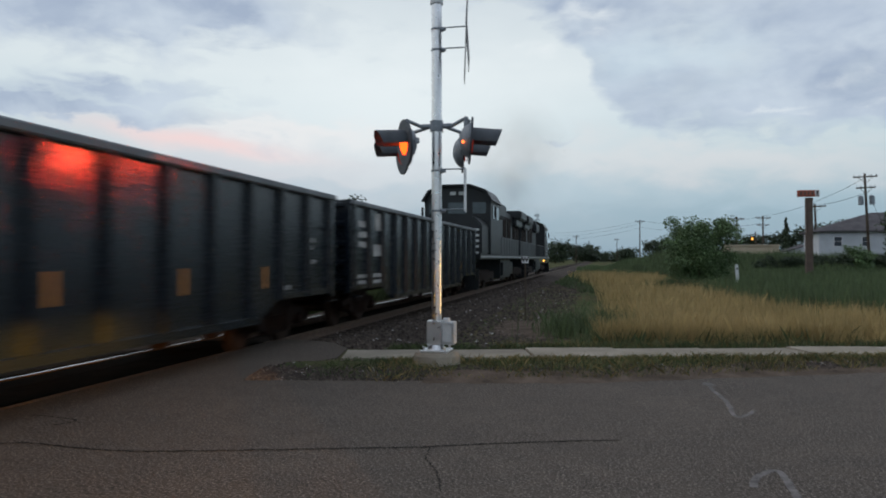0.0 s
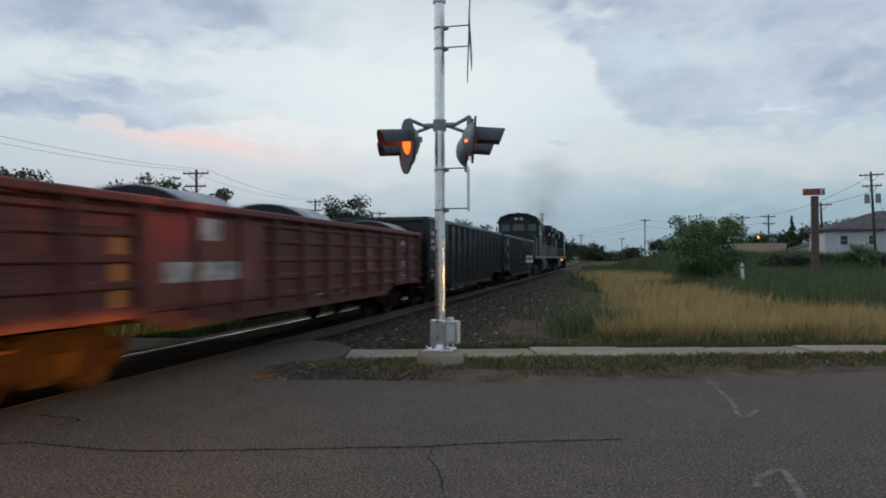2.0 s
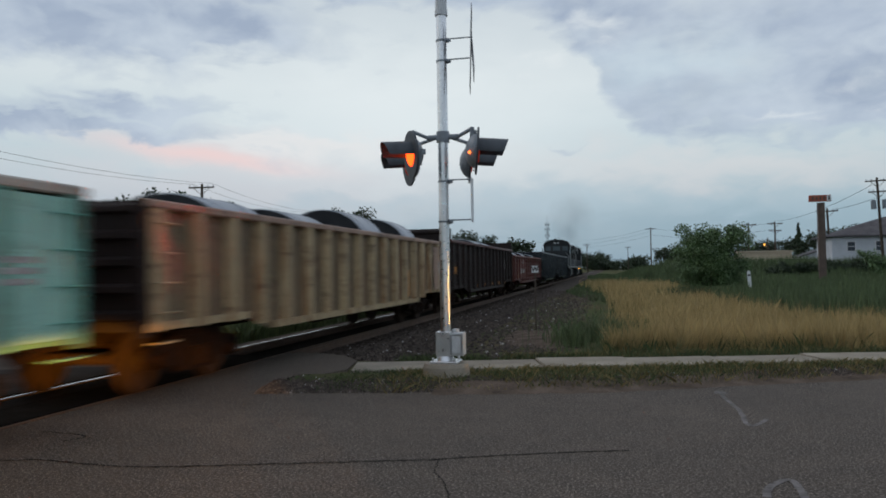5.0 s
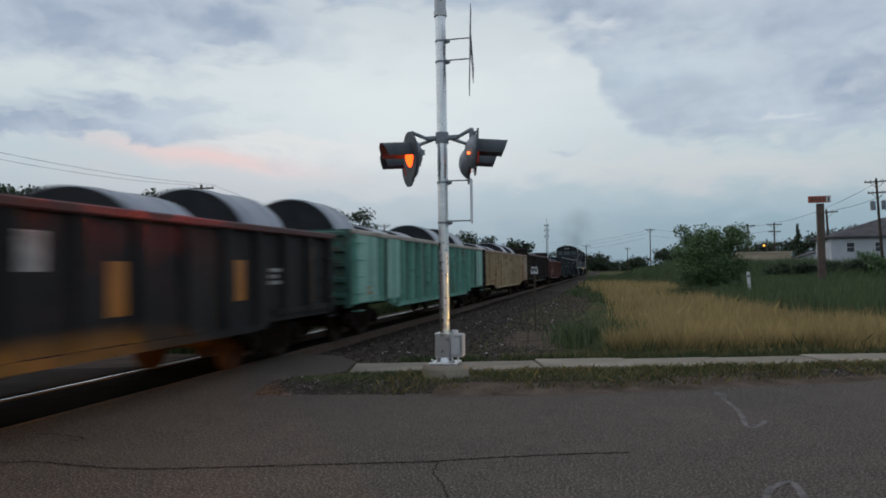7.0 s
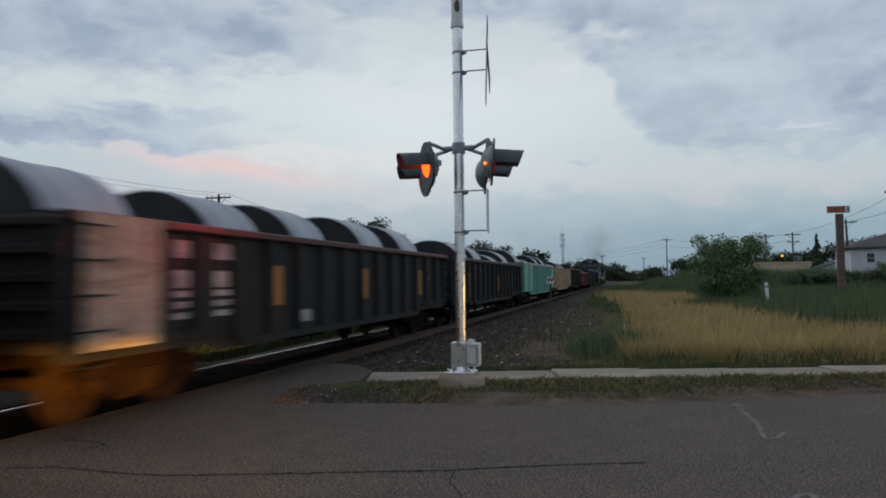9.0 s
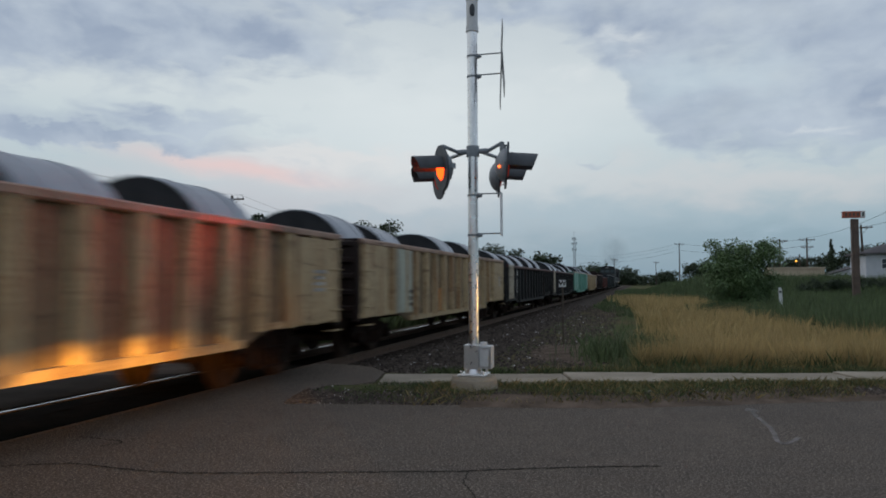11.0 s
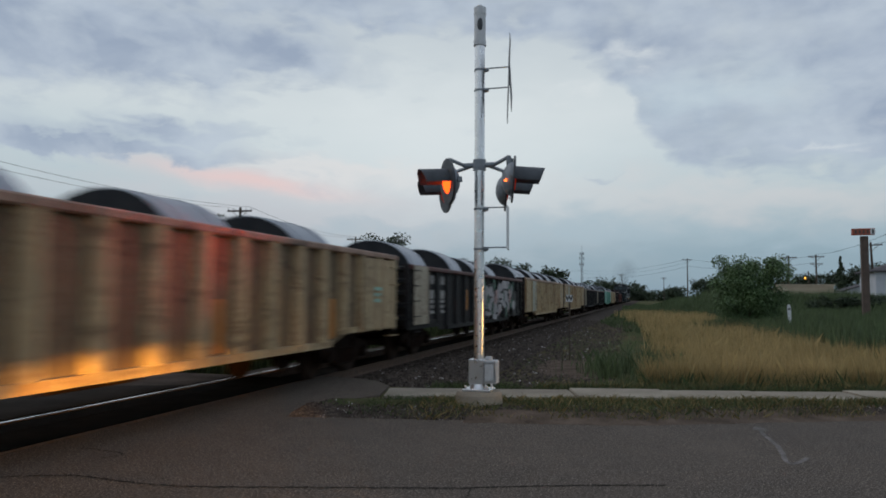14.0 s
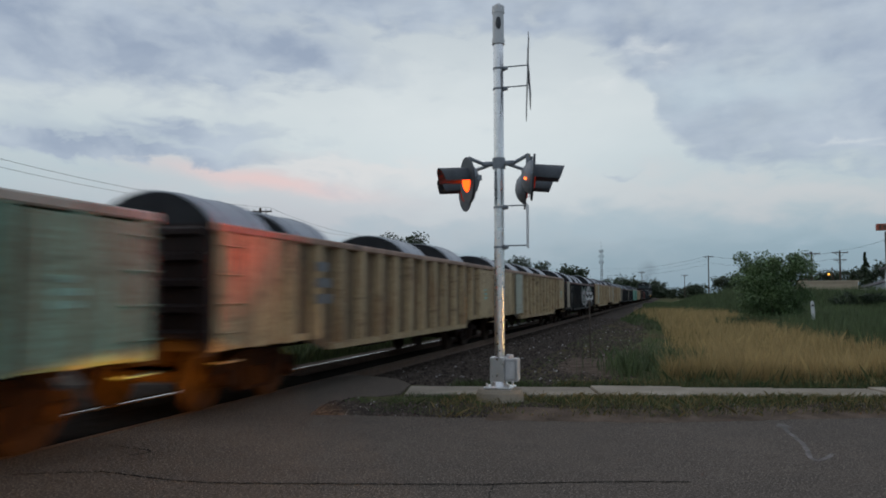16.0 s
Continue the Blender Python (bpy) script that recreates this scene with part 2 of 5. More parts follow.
def ground_build(g, bsdf, at):
    big, mid, fine = g.noise(at, 0.12, 5), g.noise(at, 1.6, 5), g.noise(at, 30.0, 4)
    col = g.mix(g.ramp(mid, (0.36, 0.0), (0.62, 1.0)), (0.055, 0.062, 0.027), (0.12, 0.095, 0.05))
    col = g.mix(g.ramp(big, (0.4, 0.0), (0.6, 0.7)), col, (0.055, 0.085, 0.03))
    col = g.mix(g.ramp(fine, (0.5, 0.0), (0.7, 0.6)), col, (0.15, 0.13, 0.10))
    g.link(col, bsdf.inputs["Base Color"])
    bsdf.inputs["Roughness"].default_value = 0.95
    bsdf.inputs["Specular IOR Level"].default_value = 0.02
    bump(g, bsdf, fine, 0.8, 0.03)


ASPHALT = surface("asphalt", asphalt_build)
GROUND = surface("field_soil", ground_build)
CRACK = worn("crack_filler", (0.016, 0.015, 0.014), (0.05, 0.045, 0.04), 6, 0.9)
PAINT_MARK = worn("faded_road_paint", (0.07, 0.064, 0.06), (0.26, 0.235, 0.225), 9, 0.85, spread=(0.3, 0.7))
CONCRETE = worn("concrete", (0.24, 0.208, 0.165), (0.40, 0.355, 0.29), 1.1, 0.9, grain=45, relief=0.3, depth=0.008, each=0.22)
BALLAST = worn("ballast", (0.046, 0.038, 0.033), (0.100, 0.082, 0.070), 1.3, 0.95, grain=22, relief=0.9, depth=0.05)
STONE = worn("ballast_stone", (0.050, 0.041, 0.036), (0.112, 0.092, 0.078), 8, 0.9, island=0.45)
PALE_STONE = worn("pale_stone", (0.24, 0.22, 0.21), (0.42, 0.40, 0.38), 8, 0.9, island=0.4)
DIRT = worn("gravelly_dirt", (0.060, 0.046, 0.036), (0.165, 0.125, 0.098), 2.6, 0.95, grain=30, relief=0.8, depth=0.03)
RAIL = worn("rail_steel", (0.07, 0.045, 0.032), (0.12, 0.075, 0.05), 5, 0.7, 0.3)
RAIL_HEAD = worn("polished_rail_head", (0.46, 0.47, 0.49), (0.57, 0.58, 0.60), 4, 0.14, 1.0, relief=0.05)
BLACK_BED = worn("near_black_bed", (0.008, 0.007, 0.006), (0.022, 0.018, 0.015), 2.0, 0.9, grain=20, relief=0.6, depth=0.02)
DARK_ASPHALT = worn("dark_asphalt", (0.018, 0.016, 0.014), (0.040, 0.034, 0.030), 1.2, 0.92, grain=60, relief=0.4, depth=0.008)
TIE = worn("tie_wood", (0.028, 0.022, 0.018), (0.07, 0.055, 0.045), 3, 0.9, each=0.4)
ALUMINIUM = worn("galvanised_mast", (0.66, 0.66, 0.67), (0.82, 0.82, 0.83), 2.5, 0.34, 1.0, grain=16, relief=0.12)
GALV_BOX = worn("grey_box_paint", (0.50, 0.51, 0.52), (0.63, 0.64, 0.65), 5, 0.5, 0.2)
LAMP_BLACK = worn("matt_black_lamp", (0.034, 0.040, 0.048), (0.068, 0.077, 0.090), 6, 0.55)
LAMP_GREY = worn("grey_lamp_back", (0.17, 0.195, 0.22), (0.28, 0.31, 0.34), 6, 0.5)
SIGN_BACK = worn("sign_back", (0.10, 0.11, 0.12), (0.19, 0.20, 0.22), 4, 0.5, 0.4)
RED_LENS = glow("lit_red_lens", (1.0, 0.065, 0.007), 4.6)
DIM_LENS = glow("faint_red_lens", (1.0, 0.06, 0.01), 0.16)
PILOT = glow("lit_pilot", (1.0, 0.16, 0.03), 3.5)
AMBER = glow("lit_amber", (1.0, 0.42, 0.06), 2.6)
WHITE_SIGN = worn("white_sign", (0.62, 0.63, 0.64), (0.75, 0.76, 0.77), 5, 0.5)
BLACK_SIGN = worn("black_letter", (0.015, 0.015, 0.015), (0.03, 0.03, 0.03), 5, 0.6)
WOOD_POLE = worn("weathered_pole", (0.06, 0.048, 0.04), (0.13, 0.105, 0.085), 2, 0.9)
RUSTY_POST = worn("rusty_sign_post", (0.085, 0.063, 0.052), (0.15, 0.105, 0.083), 2, 0.8)
RED_BOARD = worn("faded_red_board", (0.30, 0.065, 0.04), (0.42, 0.12, 0.07), 1.5, 0.6)
CABLE = worn("cable", (0.02, 0.02, 0.022), (0.04, 0.04, 0.042), 5, 0.7)
IRON = worn("grimy_iron", (0.004, 0.0025, 0.002), (0.022, 0.0100, 0.006), 7, 0.8, 0.1, relief=0.3, spread=(0.40, 0.60))
WHEEL = worn("wheel_steel", (0.014, 0.009, 0.007), (0.04, 0.022, 0.014), 5, 0.65, 0.2)
for grimy in (IRON, WHEEL):
    grimy.node_tree.nodes["Principled BSDF"].inputs["Specular IOR Level"].default_value = 0.12
REFLECTOR = worn("orange_reflector", (0.40, 0.145, 0.022), (0.54, 0.215, 0.035), 4, 0.35)
STENCIL = worn("white_stencil", (0.10, 0.095, 0.09), (0.52, 0.50, 0.48), 5, 0.6, spread=(0.36, 0.62))
HOOD_TOP = worn("galvanised_cover", (0.23, 0.245, 0.28), (0.37, 0.39, 0.43), 1.2, 0.40, 0.75, grain=12, relief=0.15)
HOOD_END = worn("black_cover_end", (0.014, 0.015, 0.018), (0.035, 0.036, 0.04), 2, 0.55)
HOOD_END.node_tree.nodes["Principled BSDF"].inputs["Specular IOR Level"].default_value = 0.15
GLASS_DARK = worn("cab_glass", (0.05, 0.065, 0.075), (0.09, 0.11, 0.12), 2, 0.12)
WHITE_STRIPE = worn("white_stripe", (0.42, 0.43, 0.43), (0.58, 0.59, 0.59), 4, 0.5)
BARK = worn("bark", (0.05, 0.04, 0.032), (0.10, 0.08, 0.06), 4, 0.9)
LEAF = worn("leaf", (0.070, 0.125, 0.048), (0.13, 0.20, 0.078), 1.0, 0.6, island=0.45)
LEAF_DARK = worn("dark_leaf", (0.022, 0.038, 0.018), (0.045, 0.068, 0.03), 0.5, 0.7, island=0.45)
STRAW = worn("straw_grass", (0.33, 0.242, 0.098), (0.54, 0.388, 0.172), 0.35, 0.8, island=0.26)
SEDGE = worn("green_sedge", (0.062, 0.094, 0.038), (0.112, 0.152, 0.061), 0.4, 0.75, island=0.4)
TURF = worn("short_turf", (0.040, 0.068, 0.020), (0.085, 0.105, 0.036), 1.2, 0.8, island=0.45)
DRY_TURF = worn("dry_turf", (0.16, 0.13, 0.06), (0.27, 0.21, 0.10), 1.2, 0.85, island=0.4)
SIDING = worn("pale_siding", (0.50, 0.52, 0.56), (0.62, 0.64, 0.68), 0.8, 0.7)
SHINGLE = worn("grey_shingle", (0.085, 0.08, 0.085), (0.15, 0.14, 0.145), 1.0, 0.9)
TAN_WALL = worn("tan_wall", (0.45, 0.36, 0.26), (0.56, 0.46, 0.34), 0.6, 0.8)
PANE = worn("window_pane", (0.05, 0.06, 0.075), (0.09, 0.10, 0.12), 1.0, 0.12)

# ---- mesh helpers ----


def box(bm, c, s, turn=None):
    m = Matrix.Translation(c) @ (turn or Matrix()) @ Matrix.Diagonal((*s, 1))
    bmesh.ops.create_cube(bm, size=1.0, matrix=m)
    return bm


def tube(bm, p, q, r, r2=None, n=12):
    p, q = Vector(p), Vector(q)
    d = q - p
    m = Matrix.Translation((p + q) / 2) @ d.to_track_quat("Z", "Y").to_matrix().to_4x4()
    bmesh.ops.create_cone(bm, cap_ends=True, segments=n, radius1=r, radius2=r if r2 is None else r2, depth=d.length, matrix=m)
    return bm


def prism(bm, outline, axis, a, b):
    """A flat outline pushed through from a to b along axis 0, 1 or 2; outline in the other two axes, in order."""
    def at(p, k):
        v = [0, 0, 0]
        others = [i for i in range(3) if i != axis]
        v[axis], v[others[0]], v[others[1]] = k, p[0], p[1]
        return v
    low, top = [bm.verts.new(at(p, a)) for p in outline], [bm.verts.new(at(p, b)) for p in outline]
    bm.faces.new(low)
    bm.faces.new(top)
    for i in range(len(outline)):
        j = (i + 1) % len(outline)
        bm.faces.new((low[i], low[j], top[j], top[i]))
    bmesh.ops.recalc_face_normals(bm, faces=bm.faces)
    return bm


def soften(bm, width, segments=2):
    bmesh.ops.bevel(bm, geom=list(bm.edges), offset=width, segments=segments, affect="EDGES", clamp_overlap=True)
    return bm


def mesh_of(name, bm, material, smooth=False):
    me = bpy.data.meshes.new(name)
    bm.to_mesh(me)
    bm.free()
    me.materials.append(material)
    if smooth:
        me.shade_smooth()
        me.set_sharp_from_angle(angle=radians(35))
    return me


def part(name, bm, material, parent, label="", smooth=False):
    ob = new(name, mesh_of(name, bm, material, smooth))
    ob.parent = parent
    return tagged(ob, label)


def piece(name, me, parent, at):
    ob = new(name, me)
    ob.parent, ob.matrix_basis = parent, at
    return ob


def thing(name, label, category, at=None, group="", kind=""):
    ob = new(name)
    ob.empty_display_size = 0.3
    if at is not None:
        ob.matrix_basis = at
    return tagged(ob, label, category, group, kind)


def single(name, bm, material, label, category, kind="", smooth=False, group=""):
    return tagged(new(name, mesh_of(name, bm, material, smooth)), label, category, group, kind)


def fresh():
    return bmesh.new()


# ---- ground, road, track ----
WALK_SLOPE = 0.25


def road_edge(x):
    return 9.22 + 0.20 * (x + 1.84) + 0.24 * max(0.0, x + 0.2) + 0.10 * noise.noise((x * 0.9, 2, 0)) + 0.05 * noise.noise((x * 3.0, 7, 0))


def walk_near(x):
    return 10.82 + WALK_SLOPE * (x + 3.82)


def walk_far(x):
    return walk_near(x) + 1.12


def ease(a, b, v):
    k = min(max((v - a) / (b - a), 0.0), 1.0)
    return k * k * (3 - 2 * k)


def ground_height(x, y):
    low = -0.32 + 0.05 * noise.noise((x * 0.25, y * 0.25, 3)) if -60 < x < 60 and y < 90 else -0.32
    flat = 1.0 - ease(walk_far(x) + 0.1, walk_far(x) + 2.0, y)
    if x < -3.9:
        flat = 1.0 - ease(12.6, 13.6, y)
    z = low + (-0.03 - low) * flat
    if road_edge(x) < y < walk_near(x) and x > -4.6:
        u = (y - road_edge(x)) / max(walk_near(x) - road_edge(x), 0.1)
        z += 0.02 + 0.09 * math.sin(math.pi * min(u * 1.1, 1.0)) + 0.02 * noise.noise((x * 1.5, y * 1.5, 9))
    if -9.8 < x < -3.6 and y > 12.6:
        z = min(z, -0.26)
    return z


def steps(*spans):
    out = []
    for a, b, n in spans:
        out += [a + (b - a) * i / n for i in range(n)]
    return out + [spans[-1][1]]


def build_ground():
    xs = steps((-3000, -300, 4), (-300, -40, 8), (-40, -10, 20), (-10, 12, 74), (12, 60, 24), (60, 300, 6), (300, 3000, 4))
    ys = steps((-400, -20, 6), (-20, 0, 8), (0, 30, 90), (30, 90, 40), (90, 400, 10), (400, 4000, 6))
    verts = [(x, y, ground_height(x, y)) for y in ys for x in xs]
    w = len(xs)
    faces = [(j * w + i, j * w + i + 1, (j + 1) * w + i + 1, (j + 1) * w + i) for j in range(len(ys) - 1) for i in range(w - 1)]
    me = bpy.data.meshes.new("ground")
    me.from_pydata(verts, [], faces)
    me.materials.append(GROUND)
    me.shade_smooth()
    return tagged(new("ground", me), "rough grassy field soil reaching the horizon", "ground", kind="structure")


build_ground()


def sheet(name, loops, z, material, label, category, thick=0.03):
    bm = fresh()
    prism(bm, loops, 2, z - thick, z)
    bmesh.ops.triangulate(bm, faces=[f for f in bm.faces if len(f.verts) > 4])
    return single(name, bm, material, label, category, "structure")


def build_road():
    edge = [(x, road_edge(x)) for x in steps((-4.0, 16, 120))]
    tip = [(-4.40, 9.85), (-4.50, 9.60), (-4.42, 9.25), (-4.25, 8.95)]
    loop = [(40, -30), (40, road_edge(40))] + edge[::-1] + tip[::-1]
    loop += [(-4.35, 10.4), (-4.05, 11.0), (-4.3, 12.2), (-4.8, 12.9), (-5.3, 13.15), (-5.86, 13.3), (-6.02, 13.1), (-6.02, -30)]
    sheet("road", loop, 0.0, ASPHALT, "worn grey asphalt road with cracks and faint paint", "road")
    # near-black infill between the rails, darker asphalt beyond them
    sheet("crossing_surface", [(-6.93 + 0.28 - 0.28, -30), (-6.2, -30), (-6.2, 12.9), (-6.93, 12.9)], -0.012, BLACK_BED, "near-black infill between the rails", "road")
    sheet("crossing_infill", [(-7.40, -30), (-6.94, -30), (-6.94, 12.9), (-7.40, 12.9)], -0.012, BLACK_BED, "near-black infill between the rails", "road")
    sheet("gravel_apron", [(-7.72, 11.25), (-16, 8.2), (-16, 13.08), (-7.72, 13.08)], -0.016, BALLAST, "dark gravel apron beyond the track", "gravel")
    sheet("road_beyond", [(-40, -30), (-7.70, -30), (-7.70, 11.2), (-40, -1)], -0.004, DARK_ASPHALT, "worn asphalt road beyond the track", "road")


    dirt = [(x, road_edge(x) - 0.20 + 0.12 * noise.noise((x * 2.2, 1, 5)) + 0.05 * noise.noise((x * 7.0, 1, 8))) for x in steps((-2.2, 16, 150))]
    far_side = [(x, road_edge(x) + 0.42 + 0.16 * noise.noise((x * 1.1, 4, 5)) + max(0.0, x) * 0.06) for x in steps((-2.2, 16, 150))]
    bm = fresh()
    near_v, far_v = [bm.verts.new((x, y, 0.0015)) for x, y in dirt], [bm.verts.new((x, y, 0.03 + ground_height(x, y) * 0.5 + 0.016)) for x, y in far_side]
    for i in range(len(dirt) - 1):
        bm.faces.new((near_v[i], near_v[i + 1], far_v[i + 1], far_v[i]))
    single("dirt_shoulder", bm, DIRT, "brown gravelly dirt along the road edge", "dirt", "structure")


build_road()


def ribbon(name, points, widths, z, material, label, category):
    """A thin strip laid on the road along a line of points."""
    bm = fresh()
    left, right = [], []
    for i, (x, y) in enumerate(points):
        a, b = points[max(i - 1, 0)], points[min(i + 1, len(points) - 1)]
        d = Vector((b[0] - a[0], b[1] - a[1])).normalized()
        w = widths[i % len(widths)] / 2
        left.append(bm.verts.new((x - d.y * w, y + d.x * w, z)))
        right.append(bm.verts.new((x + d.y * w, y - d.x * w, z)))
    for i in range(len(points) - 1):
        bm.faces.new((left[i], right[i], right[i + 1], left[i + 1]))
    bmesh.ops.recalc_face_normals(bm, faces=bm.faces)
    return single(name, bm, material, label, category, "structure")


def curved(points, n, rough=0.0, seed=0):
    """Points along a smooth line through the given ones, slightly ragged."""
    out = []
    rnd = random.Random(seed)
    for i in range(len(points) - 1):
        p = [points[max(min(i + k, len(points) - 1), 0)] for k in (-1, 0, 1, 2)]
        for s in range(n):
            u = s / n
            q = [0.5 * ((2 * b) + (c - a) * u + (2 * a - 5 * b + 4 * c - d) * u * u + (3 * b - a - 3 * c + d) * u ** 3) for a, b, c, d in zip(*p)]
            out.append((q[0] + rnd.uniform(-rough, rough), q[1] + rnd.uniform(-rough, rough)))
    return out + [points[-1]]


K = 1.295
for n, line in enumerate([[(-4.2, 3.9), (-3.69, 4.13), (-3.27, 4.1), (-2.83, 4.1), (-2.29, 4.24), (-1.61, 4.43), (-1.1, 4.58), (-0.59, 4.79), (0.13, 5.02)],
                          [(-4.25, 4.88), (-4.1, 4.87), (-3.8, 4.79), (-3.86, 4.62)], [(-1.06, 4.58), (-1.02, 4.3), (-0.91, 4.07), (-0.8, 3.7)]]):
    ribbon("road_crack", curved([(x * K, y * K) for x, y in line], 14, 0.012, n), [[0.018, 0.034, 0.012, 0.026, 0.040], [0.018, 0.03, 0.012], [0.008, 0.013, 0.005, 0.010]][n], 0.004, CRACK, "dark filled crack in the asphalt", "crack")
ribbon("road_marking", curved([(x * K, y * K) for x, y in [(1.0, 7.5), (1.0, 7.07), (1.03, 6.54), (1.0, 6.01), (1.05, 5.94), (1.18, 6.19)]], 8, 0.006, 5), [0.05, 0.06, 0.045], 0.004, PAINT_MARK, "faded white sprayed squiggle on asphalt", "road marking")
ribbon("road_marking", curved([(x * K, y * K) for x, y in [(0.95, 7.32), (1.0, 7.5), (1.05, 7.3)]], 6, 0.004, 6), [0.05], 0.008, PAINT_MARK, "faded white sprayed squiggle on asphalt", "road marking")
ribbon("road_marking", curved([(x * K, y * K) for x, y in [(0.78, 4.13), (0.85, 4.35), (0.97, 4.48), (0.98, 4.29), (0.96, 4.0), (0.93, 3.8)]], 8, 0.005, 7), [0.05, 0.06], 0.004, PAINT_MARK, "faded white sprayed hook on asphalt", "road marking")


def build_sidewalk():
    base = tagged(new("pavement"), "pale concrete sidewalk of worn slabs", "sidewalk", kind="structure")
    rnd = random.Random(4)
    a = math.atan(WALK_SLOPE)
    bm = fresh()
    box(bm, (0, 0, 0), (1.49, 1.10, 0.12))
    soften(bm, 0.012)
    me = mesh_of("slab", bm, CONCRETE)
    for i in range(22):
        s = -4.05 + 0.75 + i * 1.505
        x = -4.05 + (s + 4.05) * math.cos(a)
        mid = walk_near(x) + 0.56
        piece("slab", me, base, pose(x, mid, -0.035 + rnd.uniform(-0.012, 0.012), rnd.uniform(-0.5, 0.5), rnd.uniform(-0.4, 0.4), math.degrees(a)))


RAIL_X = (-6.075, -7.51)
TRACK_X = -6.79


def build_track():
    bed = fresh()
    out = [(-3.2, -0.36), (-4.5, -0.235), (-5.3, -0.185), (-8.3, -0.185), (-9.2, -0.27), (-10.0, -0.40)]
    prism(bed, [(x, z) for x, z in out] + [(-10.0, -0.6), (-3.2, -0.6)], 1, 13.1, 900)
    single("ballast_bed", bed, BALLAST, "dark crushed-stone ballast along the track", "ballast", "structure")
    # near-black strip laid over the ballast between the rails
    sheet("oily_bed", [(-7.46, 13.12), (-6.12, 13.12), (-6.12, 300), (-7.46, 300)], -0.165, BLACK_BED, "near-black stone bed between the rails", "ballast")
    for x in RAIL_X:
        bm = fresh()
        prism(bm, [(x - 0.07, -0.17), (x + 0.07, -0.17), (x + 0.06, -0.15), (x + 0.01, -0.13), (x + 0.01, -0.05), (x + 0.034, -0.036), (x + 0.034, -0.008), (x - 0.034, -0.008), (x - 0.034, -0.036), (x - 0.01, -0.05), (x - 0.01, -0.13), (x - 0.06, -0.15)], 1, -60, 900)
        rail = single("rail", bm, RAIL, "rusty steel rail with a running head", "rail", group="rails of the track")
        bm = fresh()
        box(bm, (x, 420, -0.003), (0.058, 960, 0.010))
        # far head is polished, near head takes the darker rusty rail steel
        part("railhead", bm, RAIL_HEAD if x < -7 else RAIL, rail, "running surface of the rail")
    bm = fresh()
    box(bm, (0, 0, 0), (2.6, 0.23, 0.18))
    soften(bm, 0.012, 1)
    me = mesh_of("tie", bm, TIE)
    rnd = random.Random(2)
    bed_ob = bpy.data.objects["ballast_bed"]
    for i in range(120):
        piece("tie", me, bed_ob, pose(TRACK_X + rnd.uniform(-0.03, 0.03), 13.3 + i * 0.53, -0.265, 0, 0, rnd.uniform(-0.8, 0.8)))


build_track()
build_sidewalk()

# ---- crossing signal ----


def shell(bm, r, a0, a1, x0, x1, slant, thick=0.008, n=20):
    """A visor: part of a tube along +x, longer at its crown than at its lips by slant."""
    rings = []
    for k in (0, 1):
        for rad in (r, r - thick):
            ring = []
            for i in range(n + 1):
                a = a0 + (a1 - a0) * i / n
                end = x1 - slant * (1 - math.sin(a)) * 0.5 if k else x0
                ring.append(bm.verts.new((end, rad * math.cos(a), rad * math.sin(a))))
            rings.append(ring)
    o0, i0, o1, i1 = rings
    for i in range(n):
        bm.faces.new((o0[i], o0[i + 1], o1[i + 1], o1[i]))
        bm.faces.new((i0[i + 1], i0[i], i1[i], i1[i + 1]))
        bm.faces.new((o1[i], o1[i + 1], i1[i + 1], i1[i]))
    for i in (0, n):
        bm.faces.new((o0[i], o1[i], i1[i], i0[i]))
    bmesh.ops.recalc_face_normals(bm, faces=bm.faces)


def flasher(parent, at, heading, lens, pilots=(-1, 1)):
    """A lamp head whose light goes out along +x of its own space, turned by heading about z."""
    m = pose(*at, 0, 4, heading)
    bm = fresh()
    tube(bm, (-0.012, 0, 0), (0.012, 0, 0), 0.298, n=40)
    disc = part("background", bm, LAMP_BLACK, parent, "round matt black backing disc")
    disc.matrix_basis = m
    bm = fresh()
    bowl = [(-0.013, 0.222), (-0.045, 0.212), (-0.08, 0.185), (-0.11, 0.148), (-0.135, 0.10), (-0.15, 0.045)]
    for (x0, r0), (x1, r1) in zip(bowl, bowl[1:]):
        tube(bm, (x0, 0, 0), (x1, 0, 0), r0, r1, 28)
    for a in range(6):
        tube(bm, (-0.02, 0.262 * math.cos(a * 1.047), 0.262 * math.sin(a * 1.047)), (-0.035, 0.262 * math.cos(a * 1.047), 0.262 * math.sin(a * 1.047)), 0.014, n=8)
    tube(bm, (-0.05, 0, 0.14), (-0.05, 0, 0.26), 0.03, n=10)
    box(bm, (-0.1, 0.19, 0), (0.06, 0.03, 0.07))
    part("housing", bm, LAMP_GREY, disc, "grey cast lamp housing", True)
    bm = fresh()
    tube(bm, (0.013, 0, 0), (0.03, 0, 0), 0.155, 0.13, 28)
    part("lens", bm, lens, disc, "lit red lens", True)
    bm = fresh()
    shell(bm, 0.168, radians(-6), radians(186), 0.012, 0.385, 0.10)
    part("visor", bm, LAMP_BLACK, disc, "long black visor", True)
    for side in pilots:
        bm = fresh()
        tube(bm, (-0.10, side * 0.185, -0.05), (-0.10, side * 0.20, -0.05), 0.018, n=12)
        part("pilot_lamp", bm, PILOT, disc, "tiny lit side lamp")
    return disc


